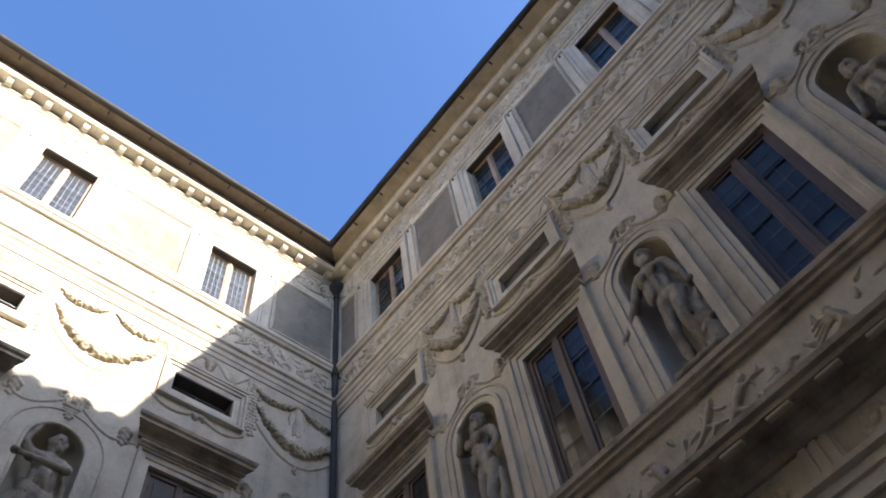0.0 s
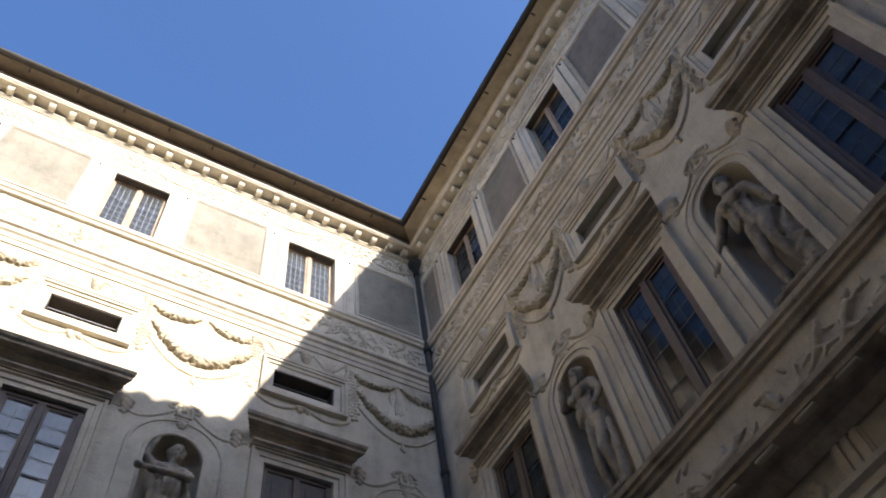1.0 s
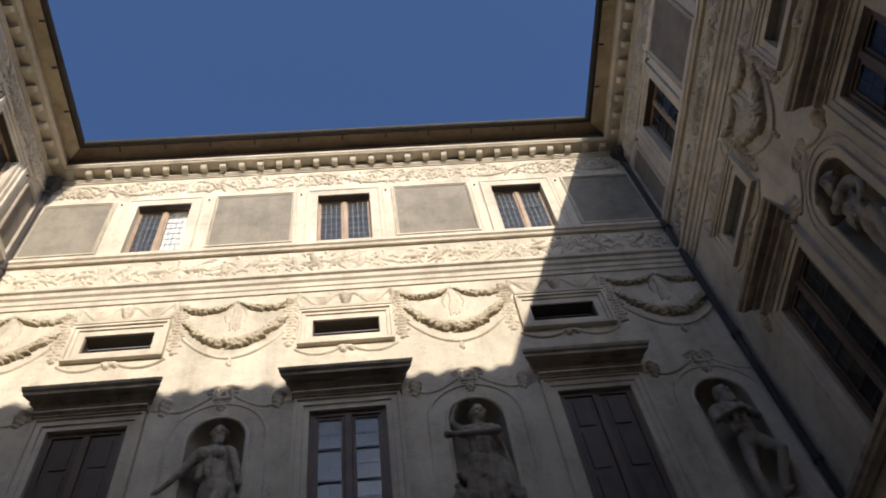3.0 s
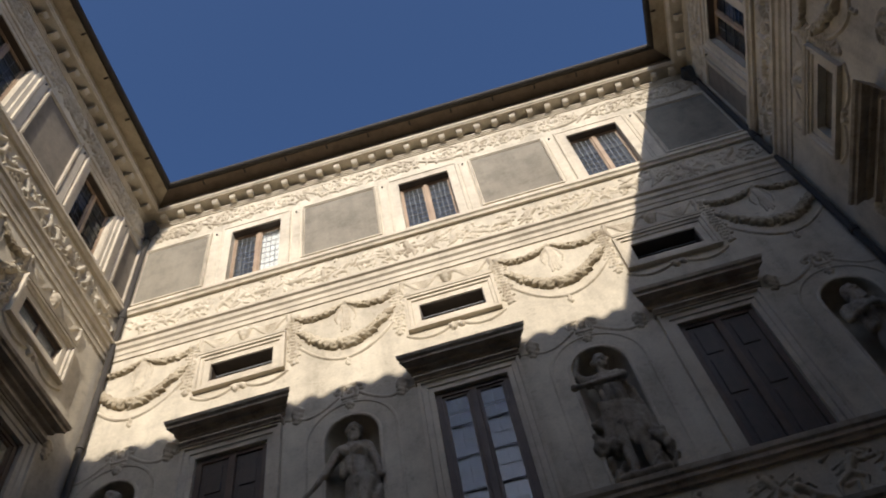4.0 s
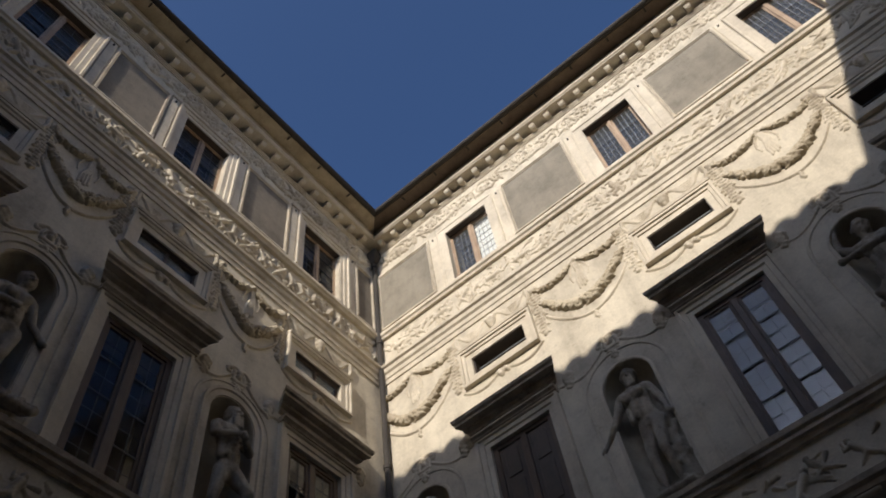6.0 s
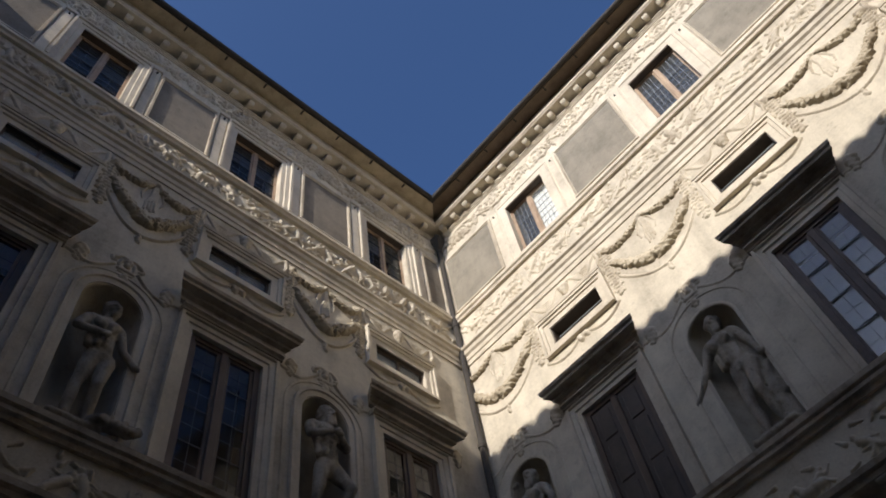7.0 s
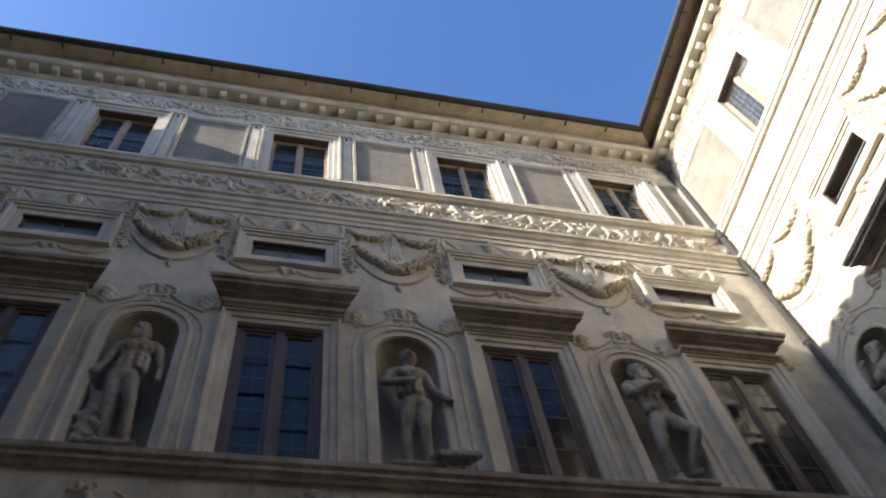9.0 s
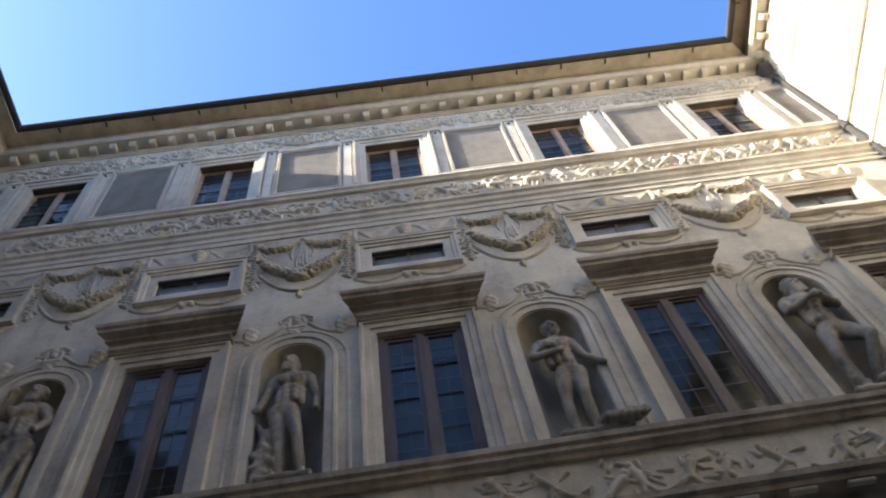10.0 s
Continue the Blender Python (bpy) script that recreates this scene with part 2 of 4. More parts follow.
def wall_mesh(side):
    _, x0, x1, _, _ = BASE[side]
    holes = []
    for u in bays(side):
        holes += [(u - W_UP, u + W_UP, Z_UP0, Z_UP1), (u - W_MZ, u + W_MZ, Z_MZ0, Z_MZ1), (u - W_MN, u + W_MN, Z_MN0, Z_MN1)]
    arches = [(u - N_R, u + N_R, N_Z0, N_SPRING + N_R) for u in niches(side)]
    xs = sorted({x0, x1, *[round(q, 4) for h in holes + arches for q in h[:2]]})
    zs = sorted({0.0, 20.6, *[q for h in holes + arches for q in h[2:]]})
    v, f, seen, shell = [], [], {}, set()

    def vert(x, y, z):
        k = (round(x, 4), round(y, 4), round(z, 4))
        if k not in seen:
            seen[k] = len(v)
            v.append(k)
        return seen[k]

    def inside(x, z, hs):
        return any(a < x < b and c < z < d for a, b, c, d in hs)

    for xa, xb in zip(xs, xs[1:]):
        for za, zb in zip(zs, zs[1:]):
            mx, mz = (xa + xb) / 2, (za + zb) / 2
            if not inside(mx, mz, holes + arches):
                f.append([vert(xa, 0, za), vert(xb, 0, za), vert(xb, 0, zb), vert(xa, 0, zb)])
            if not inside(mx, mz, holes):
                ya = xa - THICK if xa == x0 else xa
                yb = xb + THICK if xb == x1 else xb
                f.append([vert(ya, THICK, za), vert(yb, THICK, za), vert(yb, THICK, zb), vert(ya, THICK, zb)])
    for a, b, c, d in holes:
        for p, q in (((a, c), (b, c)), ((b, c), (b, d)), ((b, d), (a, d)), ((a, d), (a, c))):
            f.append([vert(p[0], 0, p[1]), vert(q[0], 0, q[1]), vert(q[0], THICK, q[1]), vert(p[0], THICK, p[1])])
    n = 14
    for u in niches(side):
        top = N_SPRING + N_R
        arc = [(u + N_R * math.cos(math.pi * i / n), N_SPRING + N_R * math.sin(math.pi * i / n)) for i in range(n + 1)]
        for (xa, za), (xb, zb) in zip(arc, arc[1:]):
            f.append([vert(xa, 0, za), vert(xa, 0, top), vert(xb, 0, top), vert(xb, 0, zb)])
        for i in range(n):
            a, b = math.pi * i / n, math.pi * (i + 1) / n
            pa, pb = [(u + N_R * math.cos(t), N_R * math.sin(t)) for t in (a, b)]
            mark = len(f)
            f.append([vert(*pa, N_Z0), vert(*pb, N_Z0), vert(*pb, N_SPRING), vert(*pa, N_SPRING)])
            for j in range(n // 2):
                e0, e1 = math.pi / 2 * j / (n // 2), math.pi / 2 * (j + 1) / (n // 2)
                ring = lambda t, e: vert(u + N_R * math.cos(t) * math.cos(e), N_R * math.sin(t) * math.cos(e), N_SPRING + N_R * math.sin(e))
                q = [ring(a, e0), ring(b, e0), ring(b, e1), ring(a, e1)]
                f.append(list(dict.fromkeys(q)))
            f.append([vert(u, 0, N_Z0), vert(*pa, N_Z0), vert(*pb, N_Z0)])
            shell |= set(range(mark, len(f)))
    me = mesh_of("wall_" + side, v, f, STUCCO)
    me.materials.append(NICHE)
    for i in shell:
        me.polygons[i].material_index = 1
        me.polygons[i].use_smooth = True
    return me


LABEL = {"north": "sunlit cream stucco courtyard wall with niches and windows", "east": "shaded cream stucco courtyard wall with statue niches",
         "west": "cream stucco courtyard wall grazed by sun", "south": "cream stucco courtyard wall lying in its own shade"}
for side, (m, x0, x1, n, w) in BASE.items():
    ob = tagged(new("wall_" + side, wall_mesh(side)), LABEL[side], "wall", kind="structure")
    ob.matrix_world = m
    # unseen rooms added behind the wall, closed by near-black slabs and a back wall
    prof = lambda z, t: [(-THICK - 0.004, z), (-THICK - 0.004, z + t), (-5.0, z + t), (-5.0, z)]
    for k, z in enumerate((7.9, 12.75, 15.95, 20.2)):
        s = tagged(new("floor_slab", run("floor_slab", prof(z, 0.3), x0, x1, ROOM_GLOOM)), "unseen floor slab inside the wing, room darkness put in its colour", "floor", kind="structure")
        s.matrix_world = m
    s = tagged(new("wall_back_" + side, run("wall_back", [(-5.004, 0), (-5.004, 20.7), (-5.4, 20.7), (-5.4, 0)], x0, x1, ROOM_GLOOM)),
               "plain back wall of the wing, room darkness put in its colour", "wall", kind="structure")
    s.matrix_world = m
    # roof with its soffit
    # north soffit takes the eave colour with the shade painted in
    roof = tagged(new("roof_" + side, run("roof", [(EAVE_OUT, EAVE_Z - 0.025), (EAVE_OUT, EAVE_Z), (-2.6, 21.9), (-5.6, 20.75), (-5.6, 20.665), (-0.301, 20.665), (-0.3, EAVE_Z - 0.025)], x0, x1, SHADED_EAVE if side == "north" else EAVE)),
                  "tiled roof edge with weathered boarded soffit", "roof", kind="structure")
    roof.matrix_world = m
    # barrel tiles along the roof's lower edge
    v, f, cols = [], [], int((x1 - x0 - 1.6) / (0.46 if side == "south" else 0.34))
    for c in range(cols):
        u = x0 + 0.9 + c * (0.46 if side == "south" else 0.34)
        wide, high = (0.225, 0.26) if side == "south" else (0.165, 0.16)
        tip = EAVE_OUT - random.uniform(0.03, 0.07)
        lift = random.uniform(0.0, 0.03)
        k = len(v)
        for d in (tip, tip - 0.42, tip - 0.421, tip - 1.0):
            z = EAVE_Z + (EAVE_OUT - d) * 0.348 + lift + (0.03 if d in (tip, tip - 0.421) else 0.0)
            for a in range(7):
                t = math.pi * a / 6
                v.append((u + wide * math.cos(t), -d, z + high * math.sin(t)))
        for i in range(3):
            for a in range(6):
                p = k + i * 7 + a
                f.append([p, p + 1, p + 8, p + 7])
        f.append([k + a for a in range(7)])
    t = part("roof_tiles", mesh_of("roof_tiles", v, f, TILE), roof, "rows of old terracotta barrel tiles")
    tagged(t, kind="stuff")

ground = tagged(new("ground", boxes("ground", PAVING, (-400, 400, -400, 400, -0.3, 0.0))), "grey stone courtyard paving reaching outwards", "ground", kind="structure")


# ---- cornices and string courses ----
def band(side, name, profile, mat, label):
    m, x0, x1, _, _ = BASE[side]
    ob = tagged(new(name, run(name, profile, x0, x1, mat)), label, "moulding", kind="structure")
    ob.matrix_world = m
    return ob


def modillion_mesh(name, wide, d0, d1, z0, z1, mat):
    """A scrolled bracket: deeper at the wall, rounded under its front."""
    side_ = [(d0, z1), (d1, z1), (d1, z1 - 0.3 * (z1 - z0)), (d1 - 0.03, z1 - 0.75 * (z1 - z0)), (d1 - 0.07, z1 - 0.95 * (z1 - z0)), (d1 - 0.13, z0 + 0.004), (d0, z0)]
    v = [(x, -d, z) for x in (-wide / 2, wide / 2) for d, z in side_]
    n_ = len(side_)
    f = [list(range(n_)), list(range(n_, 2 * n_))] + [[j, (j + 1) % n_, n_ + (j + 1) % n_, n_ + j] for j in range(n_)]
    return mesh_of(name, v, f, mat)


TOP_MOD = modillion_mesh("modillion", 0.145, 0.04, 0.27, 20.205, 20.345, CARVED)
LOW_MOD = bevelled("modillion", CARVED, -0.15, 0.15, -0.43, -0.345, 7.15, 7.197)
for side, (m, x0, x1, n, w) in BASE.items():
    c = band(side, "cornice_" + side, [(-0.02, 20.345), (0.35, 20.345), (0.36, 20.37), (0.39, 20.385), (0.40, 20.44), (-0.02, 20.44)], CARVED, "pale moulded crown cornice on square brackets")
    part("bed_moulding", run("bed_moulding", [(-0.02, 20.10), (0.03, 20.10), (0.03, 20.135), (0.055, 20.14), (0.055, 20.175), (0.08, 20.18), (0.08, 20.22), (-0.02, 20.22)], x0, x1, CARVED), c)
    # same shade-darkened colour on the north fascia
    part("fascia_board", run("fascia_board", [(-0.02, 20.443), (0.33, 20.443), (0.36, 20.708), (-0.02, 20.708)], x0, x1, SHADED_EAVE if side == "north" else EAVE), c, "weathered fascia board under the eave")
    k = int((x1 - x0 - 0.9) / 0.462)
    for i in range(k + 1):
        part("modillion", TOP_MOD, c).location = ((x0 + x1) / 2 + (i - k / 2) * 0.462, 0, 0)
    g = tagged(new("gutter", None), "dark metal half-round gutter along the eave", "gutter")
    g.matrix_world = m
    ring = [(EAVE_OUT + 0.07 + 0.085 * math.cos(math.pi * a / 8), EAVE_Z + 0.05 + 0.085 * math.sin(-math.pi * a / 8)) for a in range(9)]
    ring += [(d + (0.012 if d < EAVE_OUT + 0.07 else -0.012), z + 0.012) for d, z in reversed(ring)]
    part("trough", run("trough", ring, x0, x1, GUTTER), g)
    k = int((x1 - x0 - 2.5) / 1.1)
    clip = boxes("gutter_bracket", GUTTER, (-0.02, 0.02, -EAVE_OUT + 0.0, -EAVE_OUT + 0.12, EAVE_Z - 0.055, EAVE_Z - 0.027))
    for i in range(k + 1):
        part("gutter_bracket", clip, g).location = ((x0 + x1) / 2 + (i - k / 2) * 1.1, 0, 0)
    band(side, "sill_course_" + side, [(-0.02, 16.44), (0.07, 16.44), (0.09, 16.50), (0.13, 16.53), (0.13, 16.62), (0.06, 16.66), (0.05, 16.76), (-0.02, 16.76)], CARVED, "cream moulded sill course under the upper windows")
    band(side, "string_course_" + side, [(-0.02, 14.92), (0.03, 14.92), (0.035, 15.04), (0.06, 15.06), (0.06, 15.18), (0.105, 15.22), (0.11, 15.33), (0.16, 15.36), (0.165, 15.42), (0.14, 15.45), (0.08, 15.56), (-0.02, 15.58)], CARVED, "cream stepped string course below the figure frieze")
    band(side, "sill_ledge_" + side, [(-0.02, 8.42), (0.06, 8.42), (0.08, 8.48), (0.13, 8.50), (0.13, 8.56), (0.17, 8.59), (0.18, 8.67), (-0.02, 8.69)], TRAVERTINE, "worn stone ledge under windows and statues")
    low = band(side, "cornice_low_" + side, [(-0.02, 7.20), (0.44, 7.20), (0.45, 7.26), (0.50, 7.29), (0.51, 7.36), (0.47, 7.39), (0.05, 7.46), (-0.02, 7.46)], TRAVERTINE, "dark weathered cornice on flat brackets")
    part("bed_moulding", run("bed_moulding", [(-0.02, 6.96), (0.05, 6.96), (0.10, 7.03), (0.18, 7.07), (0.20, 7.197), (-0.02, 7.197)], x0, x1, TRAVERTINE), low)
    k = int((x1 - x0 - 1.4) / 0.62)
    for i in range(k + 1):
        part("modillion", LOW_MOD, low).location = ((x0 + x1) / 2 + (i - k / 2) * 0.62, 0, 0)
    arch = band(side, "architrave_" + side, [(-0.02, 6.15), (0.05, 6.15), (0.05, 6.30), (0.08, 6.32), (0.08, 6.42), (0.14, 6.46), (0.15, 6.52), (-0.02, 6.54)], CARVED, "cream stepped architrave above the ground storey")
    # grooved blocks and rosettes between the low cornice and the architrave
    block = boxes("triglyph", CARVED, *[(x - 0.045, x + 0.045, -0.05, 0.01, 6.54, 6.955) for x in (-0.13, 0, 0.13)], (-0.21, 0.21, -0.02, 0.01, 6.54, 6.955))
    rose = relief("rosette", -0.2, 0.2, 6.55, 6.91, 0.02,
                  [(0.12 * math.cos(a * math.pi / 4), 6.73 + 0.12 * math.sin(a * math.pi / 4), 0.055) for a in range(8)] + [(0, 6.73, 0.06)], RELIEF, 0.7)
    k = int((x1 - x0 - 1.0) / 1.24)
    for i in range(k + 1):
        u = (x0 + x1) / 2 + (i - k / 2) * 1.24
        part("triglyph", block, arch).location = (u, 0, 0)
        if i < k:
            part("rosette", rose, arch).location = (u + 0.62, 0, 0)


# ---- friezes in relief ----
def figure_strokes(x, z, s, rnd):
    """A small modelled figure in lively movement, worn in places."""
    lean = rnd.uniform(-1.0, 1.0)
    hip = (x, z + rnd.uniform(0.32, 0.46) * s)
    waist = (x + 0.12 * s * lean, hip[1] + 0.14 * s)
    neck = (x + 0.34 * s * lean, hip[1] + rnd.uniform(0.24, 0.34) * s)
    out = stroke([hip, waist, neck], 0.08 * s, 0.10 * s)
    if rnd.random() < 0.85:
        out += [(neck[0] + 0.08 * s * lean, neck[1] + 0.15 * s, 0.075 * s), (neck[0] + 0.10 * s * lean, neck[1] + 0.19 * s, 0.05 * s)]
    for sg in (-1, 1):
        knee = (hip[0] + sg * rnd.uniform(0.05, 0.30) * s - 0.06 * lean * s, hip[1] - rnd.uniform(0.10, 0.22) * s)
        foot = (knee[0] + rnd.uniform(-0.30, 0.20) * s * (1 if lean > 0 else -1), max(z + 0.03, knee[1] - rnd.uniform(0.10, 0.24) * s))
        out += stroke([hip, knee], 0.07 * s, 0.048 * s) + stroke([knee, foot], 0.048 * s, 0.026 * s)
        el = (neck[0] + sg * rnd.uniform(0.12, 0.24) * s, neck[1] + rnd.uniform(-0.20, 0.10) * s)
        hd = (el[0] + rnd.uniform(-0.08, 0.24) * s * sg, el[1] + rnd.uniform(-0.16, 0.22) * s)
        if rnd.random() < 0.85:
            out += stroke([neck, el], 0.05 * s, 0.036 * s) + stroke([el, hd], 0.036 * s, 0.022 * s)
    if rnd.random() < 0.6:
        d = rnd.choice((-1, 1))
        for k in range(3):
            out += stroke([(neck[0], neck[1] - 0.05 * s * k), (neck[0] + d * 0.22 * s, neck[1] - (0.02 + 0.08 * k) * s), (neck[0] + d * 0.42 * s, neck[1] - (0.12 + 0.09 * k + rnd.uniform(-0.08, 0.08)) * s)], 0.035 * s, 0.02 * s)
    if rnd.random() < 0.2:
        a = rnd.uniform(-0.7, 0.7)
        out += stroke([(x - 0.40 * s, z + 0.5 * s - a * 0.4 * s), (x + 0.45 * s, z + 0.5 * s + a * 0.4 * s)], 0.022, 0.016)
    return out


def beast_strokes(x, z, s, d, rnd):
    out = stroke([(x - 0.28 * s, z + 0.5 * s), (x + 0.25 * s, z + 0.52 * s)], 0.15 * s, 0.13 * s)
    out += stroke([(x + d * 0.25 * s, z + 0.55 * s), (x + d * 0.42 * s, z + 0.82 * s), (x + d * 0.58 * s, z + 0.76 * s)], 0.1 * s, 0.05 * s)
    for k in (-0.28, -0.18, 0.15, 0.27):
        out += stroke([(x + k * s, z + 0.42 * s), (x + k * s + rnd.uniform(-0.1, 0.16) * d * s, z + 0.22 * s), (x + k * s + rnd.uniform(-0.1, 0.1) * s, z + 0.02)], 0.055 * s, 0.03 * s)
    out += stroke([(x - d * 0.3 * s, z + 0.55 * s), (x - d * 0.5 * s, z + 0.42 * s)], 0.05 * s, 0.02)
    return out


def scroll_strokes(x0, x1, zc, amp, rnd):
    """Running acanthus: a waving stem, a spiral with a rosette in each wave, and leaves."""
    out, period = [], 1.3
    n = max(2, int((x1 - x0) / period))
    per = (x1 - x0) / n
    stem = [(x0 + per * n * i / (n * 24), zc + amp * 0.75 * math.sin(2 * math.pi * i / 48)) for i in range(n * 24 + 1)]
    out += stroke(stem, 0.035, 0.035)
    for k in range(n):
        cx, up = x0 + per * (k + 0.5), -1 if k % 2 == 0 else 1
        turn = rnd.choice((-1, 1))
        spiral = [(cx + turn * (0.36 - 0.26 * t) * math.cos(7.5 * t), zc + up * 0.05 + (amp * 0.95 - 0.2 * t * amp * 3.2) * math.sin(7.5 * t)) for t in [i / 22 for i in range(23)]]
        out += stroke(spiral, 0.035, 0.022)
        out += [(cx, zc + up * 0.05, 0.075)] + [(cx + 0.085 * math.cos(a), zc + up * 0.05 + 0.085 * math.sin(a), 0.04) for a in [j * 1.05 for j in range(6)]]
        for j in range(64):
            a = rnd.uniform(0, 2 * math.pi)
            px, pz = cx + rnd.uniform(-0.62, 0.62), zc + rnd.uniform(-0.75, 0.75) * amp
            q = (px + 0.15 * math.cos(a), max(zc - amp, min(zc + amp, pz + 0.12 * math.sin(a))))
            out += stroke([(px, pz), ((px + q[0]) / 2 + rnd.uniform(-0.04, 0.04), (pz + q[1]) / 2 + 0.03), q], 0.036, 0.015)
    return out


def frieze(side, name, label, z0, z1, kind):
    m, x0, x1, _, _ = BASE[side]
    rnd = random.Random(name + side)
    if kind == "scroll":
        st = scroll_strokes(x0 + 0.15, x1 - 0.15, (z0 + z1) / 2, (z1 - z0) * 0.42, rnd)
        me = relief(name, x0, x1, z0, z1, 0.018, st, RELIEF, 1.05 if side == "north" else 1.3)
    else:
        st, x, h = [], x0 + 0.45, z1 - z0
        while x < x1 - 0.5:
            s = h * (rnd.uniform(0.80, 0.94) if kind == "battle" else rnd.uniform(0.55, 0.80))
            if rnd.random() < (0.3 if kind == "battle" else 0.12):
                st += beast_strokes(x + 0.2, z0 + 0.04, s * 0.8, rnd.choice((-1, 1)), rnd)
                if rnd.random() < 0.6:
                    st += figure_strokes(x + 0.2, z0 + 0.25 * s, s * 0.68, rnd)
                x += (0.8 if kind == "battle" else 1.0) * h / 0.8
            else:
                st += figure_strokes(x, z0 + (0 if kind == "battle" else rnd.uniform(0.25, 1.0) * (h - s)), s, rnd)
                x += rnd.uniform(0.30, 0.5) if kind == "battle" else rnd.uniform(0.38, 0.75)
        for _ in range(int((x1 - x0) * (22 if kind == "battle" else 7))):
            px, pz, a = rnd.uniform(x0 + 0.1, x1 - 0.1), rnd.uniform(z0 + 0.08, z1 - 0.1), rnd.uniform(0, 6.3)
            st += stroke([(px, pz), (px + 0.16 * math.cos(a), pz + 0.12 * math.sin(a))], 0.034, 0.014)
        me = relief(name, x0, x1, z0, z1, 0.018, st, RELIEF, (0.8 if side == "north" else 1.2) if kind == "battle" else 1.1)
    ob = tagged(new(name, me), label, "frieze", kind="structure")
    ob.matrix_world = m


for side in BASE:
    frieze(side, "acanthus_frieze", "cream stucco frieze of running acanthus scrolls", 19.24, 20.10, "scroll")
    frieze(side, "battle_frieze", "cream stucco frieze crowded with small fighting figures", 15.66, 16.42, "battle")
    frieze(side, "figure_frieze", "pale stucco frieze with scattered figures and beasts", 7.50, 8.40, "sparse")


# ---- windows ----
def rect(a, b, c, d):
    return [(a, c), (a, d), (b, d), (b, c)]


def came_mesh(x0, x1, z0, z1, cols, rows, y, r=0.008):
    v, f = [], []
    for i in range(1, cols):
        x = x0 + (x1 - x0) * i / cols
        box_data(v, f, x - r, x + r, y - 0.006, y + 0.006, z0, z1)
    for j in range(1, rows):
        z = z0 + (z1 - z0) * j / rows
        box_data(v, f, x0, x1, y - 0.005, y + 0.005, z - r, z + r)
    return mesh_of("lead_cames", v, f, LEAD)


def clear_material():
    m = bpy.data.materials.new("clear glass edge")
    m.use_nodes = True
    n = m.node_tree.nodes
    n.remove(n["Principled BSDF"])
    see = n.new("ShaderNodeBsdfTransparent")
    m.node_tree.links.new(see.outputs["BSDF"], n["Material Output"].inputs["Surface"])
    return m


CLEAR = clear_material()


def pane_mesh(x0, x1, z0, z1, y, tilt, rnd, glass=None):
    v = []
    for x in (x0, x1):
        for z in (z0, z1):
            v += [(x, y + tilt * ((x - x0) / (x1 - x0) - 0.5) * 2 + rnd.uniform(-0.002, 0.002), z)]
    w = [(a, b + 0.005, c) for a, b, c in v]
    me = mesh_of("pane", v + w, [[0, 2, 3, 1], [4, 5, 7, 6], [0, 1, 5, 4], [2, 6, 7, 3], [0, 4, 6, 2], [1, 3, 7, 5]], glass or GLASS)
    me.materials.append(CLEAR)
    for p in list(me.polygons)[1:]:
        p.material_index = 1
    return me


def casement(parent, x0, x1, z0, z1, y, cols, rows, bars, rnd, tilt=0.0, wood=None, glass=None):
    f = 0.034 if wood is None else 0.05
    leaf = part("casement", boxes("casement", wood or TIMBER, (x0, x0 + f, y, y + 0.05, z0, z1), (x1 - f, x1, y, y + 0.05, z0, z1),
                                  (x0 + f, x1 - f, y, y + 0.05, z0, z0 + f), (x0 + f, x1 - f, y, y + 0.05, z1 - f, z1)), parent)
    high = (z1 - z0 - 2 * f) / (bars + 1)
    for j in range(bars + 1):
        za = z0 + f + high * j
        pane = part("pane", pane_mesh(x0 + f, x1 - f, za, za + high, y + 0.022, tilt + rnd.uniform(-0.003, 0.003), rnd, glass or (BRIGHT_GLASS if wood is None else GLASS)), leaf, "leaded old glass pane")
        pane.visible_shadow = False
    part("lead_cames", came_mesh(x0 + f, x1 - f, z0 + f, z1 - f, cols, rows, y + 0.013 - abs(tilt), 0.005 if cols > 3 else 0.0022), leaf)
    for j in range(bars):
        z = z0 + f + (z1 - z0 - 2 * f) * (j + 1) / (bars + 1)
        part("saddle_bar", boxes("saddle_bar", IRON, (x0 + f, x1 - f, y - 0.004 - abs(tilt), y + 0.008 - abs(tilt), z - 0.011, z + 0.011)), leaf)


